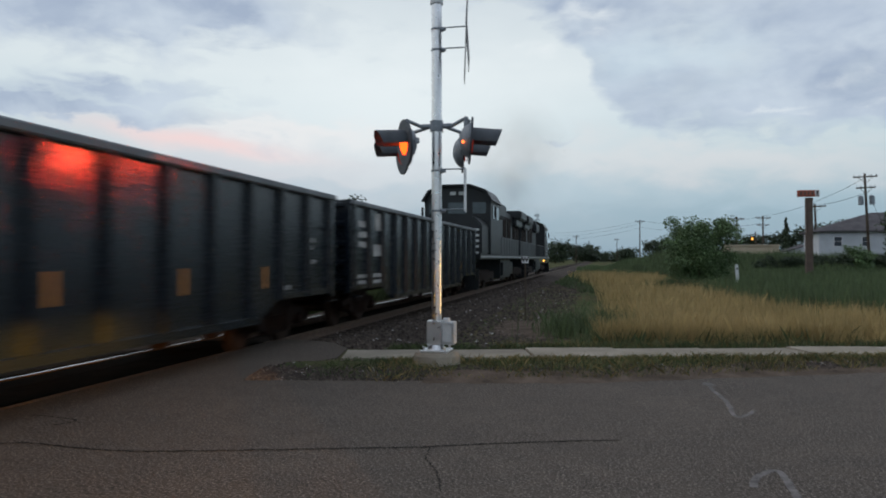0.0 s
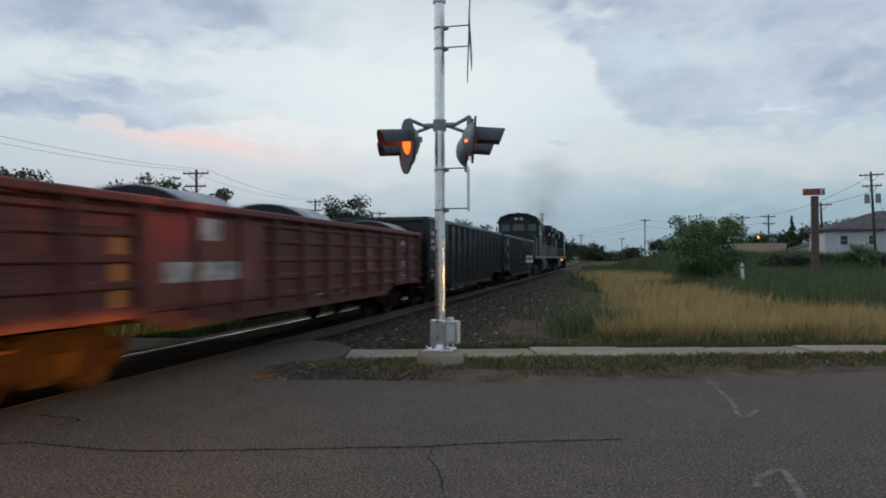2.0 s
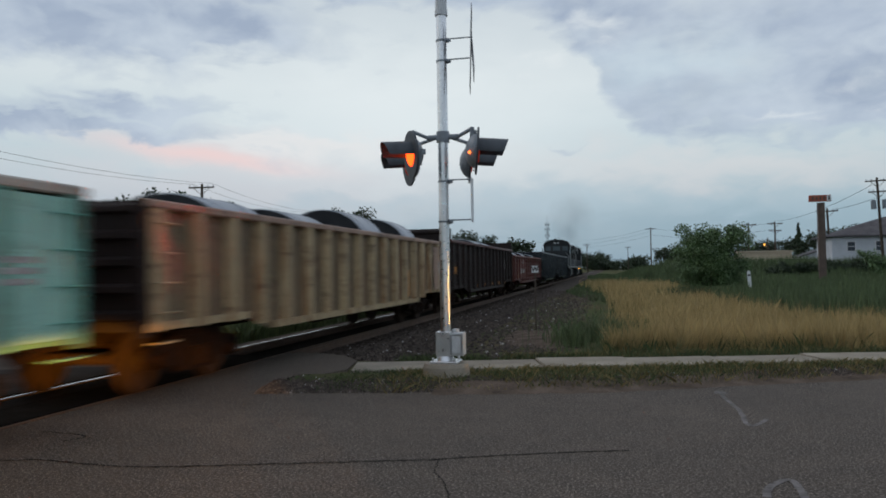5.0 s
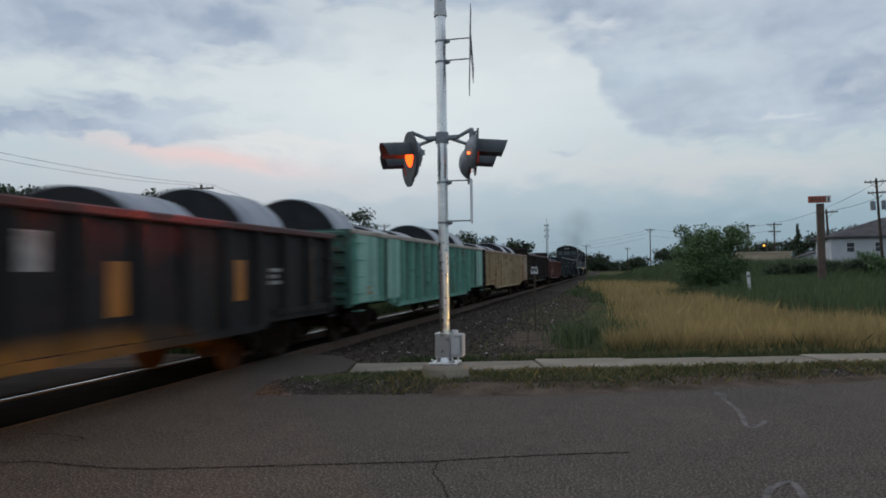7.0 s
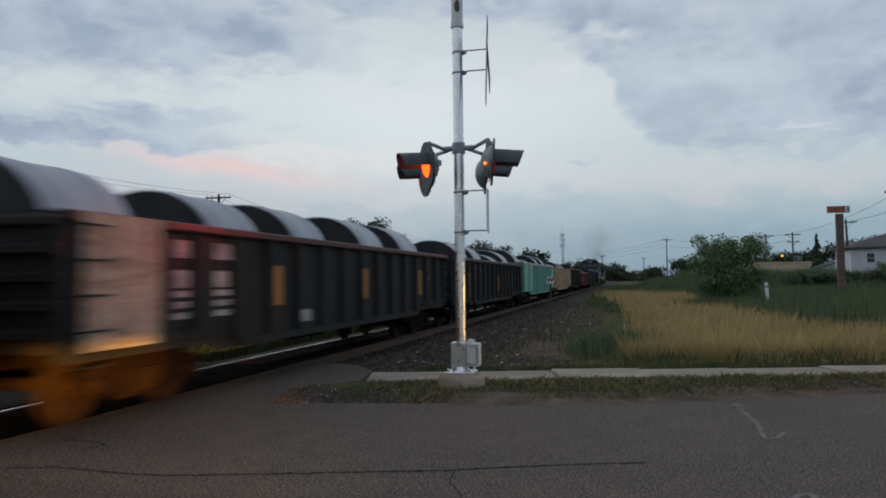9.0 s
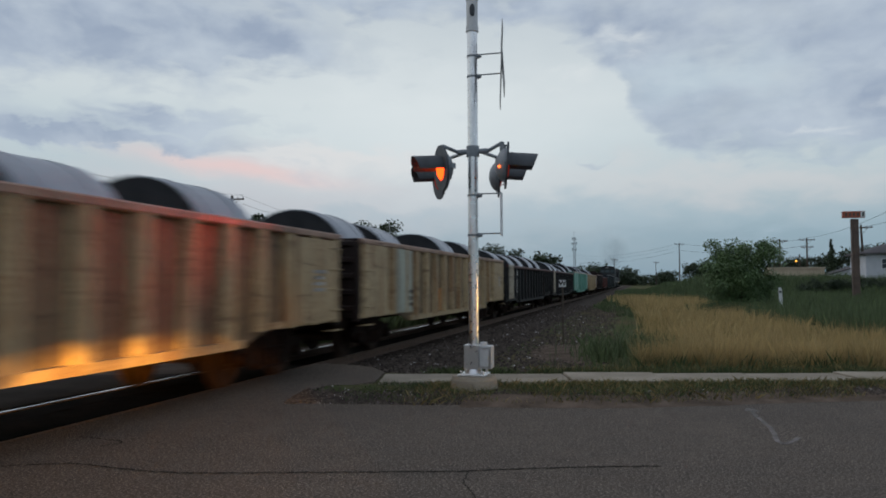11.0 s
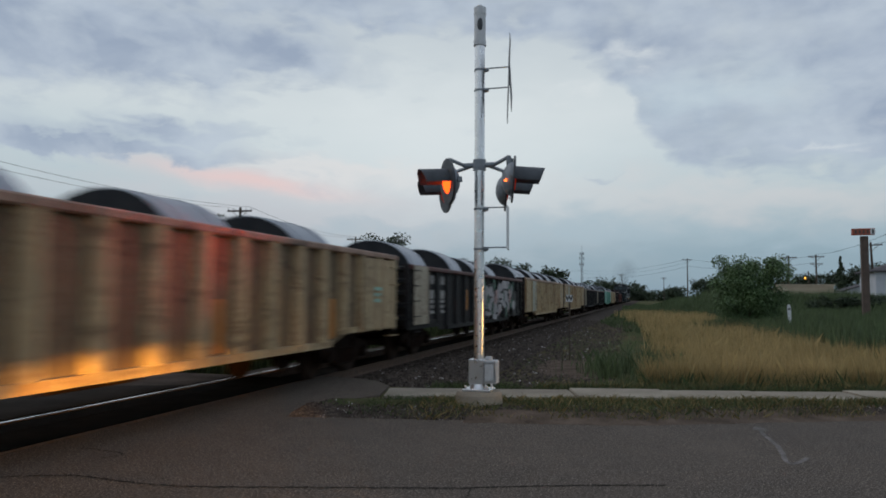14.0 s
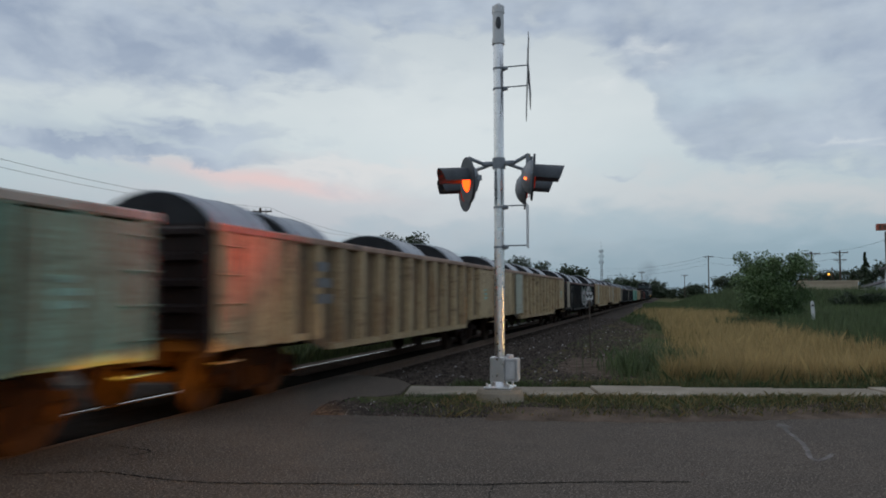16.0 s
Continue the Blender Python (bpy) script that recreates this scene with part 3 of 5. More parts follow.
def build_signal():
    mast = thing("crossing_signal", "silver railroad crossing mast with red flashers on concrete base", "crossing signal", pose(-2.07 * 1.094, 10.2, -0.146) @ Matrix.Scale(1.094, 4))
    bm = fresh()
    prof = [(0.31, -0.1), (0.31, 0.17), (0.295, 0.31), (0.275, 0.355)]
    for (r, z), (r2, z2) in zip(prof, prof[1:]):
        tube(bm, (0, 0, z), (0, 0, z2), r, r2, 28)
    part("foundation", bm, CONCRETE, mast, "round tapered concrete foot", True)
    bm = fresh()
    tube(bm, (0, 0, 0.70), (0, 0, 4.90), 0.066, n=28)
    part("pole", bm, ALUMINIUM, mast, "", True)
    bm = fresh()
    box(bm, (0, 0, 0.37), (0.36, 0.36, 0.03))
    for x in (-0.14, 0.14):
        for y in (-0.14, 0.14):
            tube(bm, (x, y, 0.37), (x, y, 0.43), 0.018, n=8)
    tube(bm, (0, 0, 0.38), (0, 0, 0.46), 0.12, 0.085, 16)
    box(bm, (-0.02, 0, 0.60), (0.19, 0.19, 0.31))
    soften(bm, 0.012, 1)
    part("base_casting", bm, ALUMINIUM, mast, "silver cast base housing")
    bm = fresh()
    box(bm, (0.165, -0.02, 0.60), (0.17, 0.20, 0.29))
    box(bm, (0.165, -0.13, 0.60), (0.14, 0.02, 0.24))
    tube(bm, (0.13, 0, 0.74), (0.13, 0, 0.79), 0.05, n=12)
    soften(bm, 0.014, 2)
    part("junction_box", bm, GALV_BOX, mast, "pale grey junction box")
    bm = fresh()
    tube(bm, (0, 0, 4.86), (0, 0, 4.93), 0.083, n=28)
    tube(bm, (0, 0, 4.93), (0, 0, 5.28), 0.075, n=28)
    tube(bm, (0, 0, 5.28), (0, 0, 5.37), 0.082, n=28)
    tube(bm, (0, 0, 5.37), (0, 0, 5.41), 0.07, 0.03, n=28)
    part("cap", bm, GALV_BOX, mast, "grey mast cap", True)
    bm = fresh()
    bmesh.ops.create_uvsphere(bm, u_segments=14, v_segments=10, radius=1.0, matrix=Matrix.Translation((0.012, -0.062, 5.13)) @ Matrix.Diagonal((0.038, 0.022, 0.10, 1)))
    part("cap_opening", bm, LAMP_BLACK, mast, "dark oval opening", True)
    bm = fresh()
    tube(bm, (0, 0, 3.20), (0, 0, 3.34), 0.085, n=20)
    for s in (-1, 1):
        tube(bm, (s * 0.05, 0, 3.27), (s * 0.20, 0, 3.27), 0.035, n=10)
        far_x = -0.60 if s < 0 else 0.20
        lamp_x = -0.36 if s < 0 else 0.42
        tube(bm, (s * 0.20, 0, 3.27), (lamp_x, -0.18, 3.33), 0.024, n=10)
        tube(bm, (s * 0.14, 0, 3.25), (far_x, 0.74, 3.30), 0.024, n=10)
        tube(bm, (lamp_x, -0.18, 3.34), (lamp_x, -0.18, 3.22), 0.03, n=10)
        tube(bm, (far_x, 0.74, 3.32), (far_x, 0.74, 3.18), 0.03, n=10)
    part("crossarm", bm, LAMP_GREY, mast, "grey cast crossarm")
    flasher(mast, (-0.38, -0.18, 3.04), 212, RED_LENS, ())
    flasher(mast, (-0.665, 0.74, 3.04), 211, DIM_LENS, ())
    flasher(mast, (0.48, -0.18, 3.04), 12, DIM_LENS)
    flasher(mast, (0.22, 0.74, 3.04), 12, DIM_LENS, ())
    for z, out in ((4.53, 0.38), (4.26, 0.37), (2.69, 0.38), (2.17, 0.37)):
        bm = fresh()
        tube(bm, (0, 0, z - 0.012), (0, 0, z + 0.012), 0.074, n=20)
        tube(bm, (0.07, 0, z), (0.12, 0, z), 0.035, 0.02, n=8)
        tube(bm, (0.08, 0, z + 0.02), (out, 0, z + 0.02), 0.009, n=6)
        part("sign_bracket", bm, LAMP_GREY, mast, "dark clamp with a thin arm")
    for k, (turn, x) in enumerate(((43, 0.385), (-43, 0.405))):
        bm = fresh()
        box(bm, (0, 0, 0), (0.008, 0.22, 1.18))
        soften(bm, 0.003, 1)
        blade = part("crossbuck_blade", bm, SIGN_BACK, mast, "crossbuck board seen edge-on")
        blade.matrix_basis = pose(x, 0.0, 4.38, 0, 0, 13) @ pose(0, 0, 0, turn, 0, 0)
    bm = fresh()
    box(bm, (0.375, 0, 2.44), (0.010, 0.30, 0.56), pose(0, 0, 0, 0, 0, 5.5))
    part("track_sign", bm, WHITE_SIGN, mast, "small sign plate seen edge-on")


build_signal()

# ---- posts, poles, wires, buildings ----


def build_whistle_post():
    post = thing("whistle_post", "white whistle sign with black letter on thin post", "sign", pose(-2.19, 22.1, -0.3))
    bm = fresh()
    box(bm, (0, 0, 0.95), (0.045, 0.05, 1.9))
    part("post", bm, WOOD_POLE, post, "thin rusty steel post")
    bm = fresh()
    box(bm, (0, -0.045, 1.82), (0.205, 0.012, 0.205))
    part("plate", bm, WHITE_SIGN, post, "square white plate")
    text = bpy.data.curves.new("letter", "FONT")
    text.body, text.size, text.align_x, text.align_y, text.extrude, text.offset = "W", 0.20, "CENTER", "CENTER", 0.002, 0.008
    text.materials.append(BLACK_SIGN)
    letter = new("letter", text)
    letter.parent, letter.matrix_basis = post, pose(0, -0.056, 1.82, 90, 0, 0)
    tagged(letter, "bold black letter W")


build_whistle_post()


def build_marker():
    post = thing("marker_post", "short white marker post in tall grass", "post", pose(6.9, 40, -0.32, 0, -3, 0))
    bm = fresh()
    prism(bm, [(-0.08, 0), (0.08, 0), (0.075, 1.45), (0.05, 1.58), (-0.05, 1.58), (-0.075, 1.45)], 1, -0.05, 0.05)
    part("body", bm, WHITE_SIGN, post)
    bm = fresh()
    box(bm, (0, -0.056, 1.36), (0.10, 0.008, 0.10))
    part("plate", bm, BLACK_SIGN, post, "dark square plate")


build_marker()


def build_sign_tower():
    post = thing("road_sign", "faded red sign board on a tall rusty column", "sign", pose(15.9, 62, -0.32))
    bm = fresh()
    box(bm, (0, 0, 3.3), (0.50, 0.34, 6.6))
    box(bm, (0, -0.19, 3.3), (0.16, 0.06, 6.5))
    part("column", bm, RUSTY_POST, post, "rusty steel column")
    bm = fresh()
    box(bm, (-0.08, -0.1, 6.93), (1.55, 0.34, 0.5))
    soften(bm, 0.02, 1)
    board = part("board", bm, RED_BOARD, post, "faded red board")
    for n in range(4):
        bm = fresh()
        box(bm, (-0.62 + n * 0.27, -0.276, 6.93), (0.13, 0.008, 0.26))
        part("bar", bm, RUSTY_POST, board)
    bm = fresh()
    box(bm, (0.52, -0.276, 6.93), (0.30, 0.008, 0.42))
    part("panel", bm, WHITE_SIGN, board, "small pale end panel")
    bm = fresh()
    box(bm, (0.54, -0.284, 6.93), (0.12, 0.006, 0.32))
    part("bar", bm, BLACK_SIGN, board)


build_sign_tower()


def utility_pole(x, y, tall, arms=2, turn=0.0, lean=0.0, cans=0, wide=2.4):
    pole = thing("utility_pole", "weathered wooden utility pole with crossarms", "utility pole", pose(x, y, -0.4, 0, lean, turn), "utility poles")
    bm = fresh()
    tube(bm, (0, 0, 0), (0, 0, tall + 0.4), 0.17, 0.11, 10)
    part("shaft", bm, WOOD_POLE, pole)
    for n in range(arms):
        z = tall + 0.4 - 0.35 - n * 1.15
        bm = fresh()
        w = wide * (1.0 if n == 0 else 0.8)
        box(bm, (0, -0.12, z), (w, 0.10, 0.13))
        arm = part("crossarm", bm, WOOD_POLE, pole, "wooden crossarm")
        for u in (-0.46, -0.25, 0.25, 0.46):
            bm = fresh()
            tube(bm, (u * w, -0.12, z + 0.06), (u * w, -0.12, z + 0.24), 0.05, 0.03, 8)
            part("insulator", bm, LAMP_GREY, arm)
        bm = fresh()
        for s in (-1, 1):
            tube(bm, (s * w * 0.3, -0.12, z - 0.05), (0, -0.12, z - 0.7), 0.025, n=6)
        part("brace", bm, WOOD_POLE, arm)
    for s in (-1, 1)[:cans]:
        bm = fresh()
        tube(bm, (s * 0.55, -0.1, tall - 2.9), (s * 0.55, -0.1, tall - 2.0), 0.26, n=14)
        tube(bm, (s * 0.55, -0.1, tall - 2.0), (s * 0.55, -0.1, tall - 1.9), 0.2, 0.1, n=14)
        part("transformer", bm, LAMP_GREY, pole, "grey transformer can")
    return pole


def wire(a, b, sag, r=0.02):
    """A hanging cable between two points."""
    line = bpy.data.curves.new("cable", "CURVE")
    line.dimensions, line.bevel_depth, line.bevel_resolution = "3D", r, 1
    spline = line.splines.new("POLY")
    spline.points.add(16)
    for i in range(17):
        p = Vector(a).lerp(Vector(b), i / 16) - Vector((0, 0, sag * 4 * (i / 16) * (1 - i / 16)))
        spline.points[i].co = (*p, 1)
    line.materials.append(CABLE)
    tagged(new("cable", line), "thin dark overhead cable between poles", "cable", "overhead cables")


LEFT_POLES = [(-37.5, 25, 9.8), (-35.9, 60, 9.6), (-38.8, 95, 9.7), (-40.5, 130, 10.2), (-41.5, 168, 10.6), (-42.5, 205, 11)]
for x, y, h in LEFT_POLES:
    utility_pole(x, y, h, 2, 6)
for (x, y, h), (x2, y2, h2) in zip(LEFT_POLES, LEFT_POLES[1:]):
    for u in (-1.0, 1.0):
        wire((x + u, y, h), (x2 + u, y2, h2), 0.7, 0.012)
for x, y, h, arms, lean, cans in ((27.7, 85, 10.5, 2, -2.5, 2), (25.3, 95, 8.1, 1, -2, 1), (26.3, 130, 8.6, 2, 0, 0), (21.9, 128, 8.4, 1, 0, 0), (20.5, 125, 7.2, 1, 0, 0), (9.7, 190, 11.2, 1, 0, 0), (6.5, 300, 9.5, 1, 0, 0), (-7.5, 240, 9.0, 1, 0, 0)):
    utility_pole(x, y, h, arms, 4, lean, cans)
for a, b, sag in (((27.7, 85, 10.3), (26.3, 130, 8.6), 0.8), ((26.3, 130, 8.5), (9.7, 190, 11), 1.0), ((9.7, 190, 11), (-22.9, 275, 11.5), 1.4), ((9.7, 190, 10.2), (-22.9, 275, 10.4), 1.4), ((9.7, 190, 9.2), (-22.9, 275, 9.0), 1.4), ((25.3, 95, 7.9), (27.7, 85, 8.6), 0.2), ((-22.9, 275, 11.5), (-42.5, 205, 10.8), 1.2), ((27.7, 85, 8.2), (31, 90, 5.0), 0.3), ((26.3, 130, 7.4), (9.7, 190, 9.4), 1.0)):
    wire(a, b, sag, 0.02)


def build_tower():
    tower = thing("radio_tower", "slim grey lattice radio mast with antennas", "tower", pose(-22.9, 275, -0.4))
    for i in range(3):
        a = 2 * math.pi * i / 3
        bm = fresh()
        tube(bm, (0.55 * math.cos(a), 0.55 * math.sin(a), 0), (0.3 * math.cos(a), 0.3 * math.sin(a), 18.5), 0.10, 0.07, 6)
        part("leg", bm, SIGN_BACK, tower)
    bm = fresh()
    for n in range(24):
        z = n * 0.77
        for i in range(3):
            a, b = 2 * math.pi * i / 3, 2 * math.pi * (i + 1) / 3
            r = 0.55 - 0.25 * z / 18.5
            tube(bm, (r * math.cos(a), r * math.sin(a), z), (r * math.cos(b), r * math.sin(b), z + 0.77), 0.03, n=4)
    part("lattice", bm, SIGN_BACK, tower)
    for z, w in ((14.0, 1.3), (16.2, 1.5), (18.0, 1.2)):
        bm = fresh()
        for s in (-1, 1):
            box(bm, (s * w * 0.55, -0.2, z), (0.20, 0.18, 1.1))
        box(bm, (0, -0.1, z), (w, 0.1, 0.1))
        part("antenna", bm, SIGN_BACK, tower, "grey panel antennas")
    bm = fresh()
    tube(bm, (0, 0, 18.4), (0, 0, 21.2), 0.06, 0.03, 6)
    part("whip", bm, SIGN_BACK, tower)


build_tower()


def window(house, x, y, z, w, h):
    bm = fresh()
    for dx, dz, sx, sz in ((0, h / 2, w + 0.16, 0.08), (0, -h / 2, w + 0.16, 0.08), (-w / 2, 0, 0.08, h), (w / 2, 0, 0.08, h), (0, 0, w, 0.05)):
        box(bm, (x + dx, y - 0.03, z + dz), (sx, 0.08, sz))
    f = part("window_frame", bm, WHITE_SIGN, house)
    bm = fresh()
    box(bm, (x, y - 0.012, z), (w, 0.02, h))
    part("pane", bm, PANE, f, "dark window pane")


def build_house():
    house = thing("house", "pale two-storey house with grey hipped roof", "house", pose(31.0, 92, -0.4, 0, 0, -3))
    bm = fresh()
    box(bm, (0, 4, 2.6), (12.6, 8, 5.2))
    part("wall", bm, SIDING, house)
    bm = fresh()
    v = [bm.verts.new(p) for p in ((-6.8, -0.5, 5.15), (6.8, -0.5, 5.15), (6.8, 8.5, 5.15), (-6.8, 8.5, 5.15), (0.2, 4, 7.4), (3.2, 4, 7.4), (-6.8, -0.5, 5.0), (6.8, -0.5, 5.0), (6.8, 8.5, 5.0), (-6.8, 8.5, 5.0))]
    for f in ((0, 1, 5, 4), (1, 2, 5), (2, 3, 4, 5), (3, 0, 4), (6, 7, 1, 0), (7, 8, 2, 1), (8, 9, 3, 2), (9, 6, 0, 3), (9, 8, 7, 6)):
        bm.faces.new([v[i] for i in f])
    bmesh.ops.recalc_face_normals(bm, faces=bm.faces)
    part("roof", bm, SHINGLE, house, "grey shingled hipped roof")
    for x, z in ((-4.3, 3.9), (-1.4, 3.9), (2.0, 3.9), (4.6, 3.9), (-4.3, 1.4), (2.0, 1.4)):
        window(house, x, 0, z, 0.85, 1.1)


build_house()


def build_low_buildings():
    shop = thing("low_building", "long low tan building with flat roof", "building", pose(23.2, 122, -0.4))
    bm = fresh()
    box(bm, (0, 2.5, 1.95), (7.6, 5, 3.9))
    part("wall", bm, TAN_WALL, shop)
    bm = fresh()
    box(bm, (0, 2.5, 4.0), (7.9, 5.3, 0.22))
    part("roof", bm, TAN_WALL, shop)
    for x in (-2.6, -0.6, 1.6):
        window(shop, x, 0, 2.0, 1.0, 1.1)
    shed = thing("shed", "pale low shed with a sloping roof", "building", pose(30.6, 121, -0.4))
    bm = fresh()
    prism(bm, [(-3.0, 0), (3.0, 0), (3.0, 2.8), (0.5, 4.0), (-3.0, 2.9)], 1, 0, 5)
    part("wall", bm, SIDING, shed)
    bm = fresh()
    prism(bm, [(-3.1, 2.92), (0.5, 4.05), (3.1, 2.8), (3.1, 2.9), (0.5, 4.17), (-3.1, 3.04)], 1, -0.2, 5.2)
    part("roof", bm, SHINGLE, shed)
    lamp = thing("street_lamp", "thin pole street lamp glowing amber", "street lamp", pose(24.0, 124, -0.4))
    bm = fresh()
    tube(bm, (0, 0, 0), (0, 0, 6.2), 0.09, 0.06, 8)
    tube(bm, (0, 0, 6.1), (-0.5, -0.3, 5.6), 0.04, n=6)
    part("pole", bm, WOOD_POLE, lamp)
    bm = fresh()
    bmesh.ops.create_uvsphere(bm, u_segments=12, v_segments=8, radius=0.14, matrix=Matrix.Translation((-0.55, -0.35, 5.1)) @ Matrix.Diagonal((1, 1, 1.15, 1)))
    part("globe", bm, AMBER, lamp, "glowing amber globe", True)


build_low_buildings()

# ---- plants ----


def leaf_cloud(name, centres, n, size, material, parent, rnd, squash=0.8):
    """Many small leaf blades gathered in clumps round the given centres (x, y, z, radius)."""
    verts, faces = [], []
    for _ in range(n):
        cx, cy, cz, r = rnd.choice(centres)
        d = Vector((rnd.gauss(0, 1), rnd.gauss(0, 1), rnd.gauss(0, 1))).normalized() * r * rnd.random() ** 0.45
        p = Vector((cx, cy, cz)) + Vector((d.x, d.y, d.z * squash))
        s = size * rnd.uniform(0.6, 1.4)
        q = Euler((rnd.uniform(-1.1, 1.1), rnd.uniform(-1.1, 1.1), rnd.uniform(0, 6.28))).to_matrix()
        k = len(verts)
        for a in ((-0.5, 0, 0), (0, -0.28, 0.05), (0.5, 0, 0), (0, 0.28, 0.05)):
            verts.append(p + q @ Vector(a) * s)
        faces.append((k, k + 1, k + 2, k + 3))
    me = bpy.data.meshes.new(name)
    me.from_pydata(verts, [], faces)
    me.materials.append(material)
    ob = new(name, me)
    ob.parent = parent
    return ob


def tree(x, y, tall, wide, seed, material=None, n=2600, leaf=0.42, name="tree", label="broad leafy tree with a dark ragged crown", trunk=0.3, cone=False, full=False):
    rnd = random.Random(seed)
    t = thing(name, label, "tree" if name == "tree" else "bush", pose(x, y, -0.4), "trees and bushes" if name == "tree" else "")
    base = tall * trunk
    bm = fresh()
    tube(bm, (0, 0, 0), (0, 0, base + tall * 0.25), tall * 0.025, tall * 0.014, 8)
    centres = []
    limbs = 9 if not cone else 0
    for i in range(limbs):
        a = i * 2.4 + rnd.uniform(-0.4, 0.4)
        reach = wide / 2 * rnd.uniform(0.45, 0.78)
        z = base + (tall - base) * rnd.uniform(0.15, 0.82)
        tip = (reach * math.cos(a), reach * math.sin(a), z)
        tube(bm, (0, 0, base * rnd.uniform(0.7, 1.3)), tip, tall * 0.012, tall * 0.004, 6)
        for _ in range(3):
            centres.append((tip[0] + rnd.uniform(-1, 1) * wide * 0.1, tip[1] + rnd.uniform(-1, 1) * wide * 0.1, z + rnd.uniform(-0.06, 0.1) * tall, wide * rnd.uniform(0.10, 0.19)))
    for _ in range(5 if not cone else 0):
        centres.append((rnd.uniform(-0.16, 0.16) * wide, rnd.uniform(-0.16, 0.16) * wide, base + (tall - base) * rnd.uniform(0.5, 0.86), wide * 0.2))
    if full:
        for i in range(40):
            a, u = i * 2.399, (i + 0.5) / 40
            r = wide * 0.36 * math.sqrt(1 - (2 * u - 0.9) ** 2 * 0.8)
            centres.append((r * math.cos(a) * rnd.uniform(0.5, 1.0), r * math.sin(a) * rnd.uniform(0.5, 1.0), tall * (0.12 + 0.68 * u), wide * rnd.uniform(0.10, 0.17)))
    if cone:
        for i in range(26):
            u = i / 25
            r = wide / 2 * (1 - u) + 0.08
            centres.append((rnd.uniform(-0.4, 0.4) * r, rnd.uniform(-0.4, 0.4) * r, base + (tall - base) * u, r * 0.75))
    part("trunk", bm, BARK, t)
    leaf_cloud("crown", centres, n, leaf, material or LEAF_DARK, t, rnd)
    return t


def build_plants():
    tree(5.2, 41.5, 4.55, 4.0, 1, LEAF, 36000, 0.105, "bush", "rounded green bush with loose twigs on top", 0.06, full=True)
    rnd = random.Random(8)
    for i, (x, y, h, w) in enumerate(((-52, 76, 12.6, 10), (-57, 84, 11.4, 9), (-63, 70, 12.6, 10), (-70, 74, 12.4, 10), (-47, 80, 10.8, 7), (-50, 102, 10.0, 8), (-37.5, 103, 11.4, 9), (-45, 125, 10.2, 10), (-33, 128, 8.2, 7), (-27.5, 152, 10.4, 9), (-22.6, 186, 10.4, 10), (-30, 200, 8.5, 12), (-17, 290, 9.5, 14), (-12, 400, 11, 16), (-5, 420, 9.5, 12), (-19, 380, 10.5, 14), (11.5, 330, 6.6, 10), (-9, 405, 7.4, 16), (-1.5, 410, 5.2, 15), (6, 400, 5.4, 16), (14, 415, 7.4, 16))):
        tree(x, y, h, w, 20 + i, None, 3600 if y < 160 else 1800, 0.45 if y < 160 else 0.9, trunk=0.22 if y < 140 else 0.06, full=y > 180)
    for i, (x, y, h, w) in enumerate(((17, 250, 9.0, 9), (21, 252, 9.6, 9), (25, 248, 8.8, 9), (29.5, 255, 8.6, 9), (37.5, 150, 9.2, 8), (34, 152, 7.6, 7), (31, 160, 7.4, 7), (27, 165, 7.2, 8), (41, 140, 8.6, 8), (33, 112, 8.0, 8), (37, 108, 7.5, 8), (30.0, 80, 10.2, 6.8))):
        tree(x, y, h, w, 60 + i, None, 2800, 0.55 if y > 200 else 0.45, trunk=0.06, full=True)
    tree(33.5, 146, 9.4, 3.4, 90, None, 1600, 0.4, label="dark narrow conifer behind the low buildings", cone=True)
    for i in range(9):
        tree(16 + i * 1.5 + rnd.uniform(-0.4, 0.4), 76 + rnd.uniform(-1, 1), 2.35 + rnd.uniform(-0.1, 0.15), 2.8, 100 + i, None, 3000, 0.17, "hedge_bush", "dark clipped bush in a long hedge", 0.05)
    tree(22.6, 72, 3.3, 3.0, 130, LEAF, 2200, 0.2, "bush", "small round green bush", 0.05)
    for i in range(8):
        tree(26.5 + i * 1.7, 66 + rnd.uniform(-2, 2), 2.3 + rnd.uniform(-0.2, 0.4), 3.0, 140 + i, LEAF_DARK, 900, 0.26, "shrub", "dark green field shrub", 0.05)


build_plants()


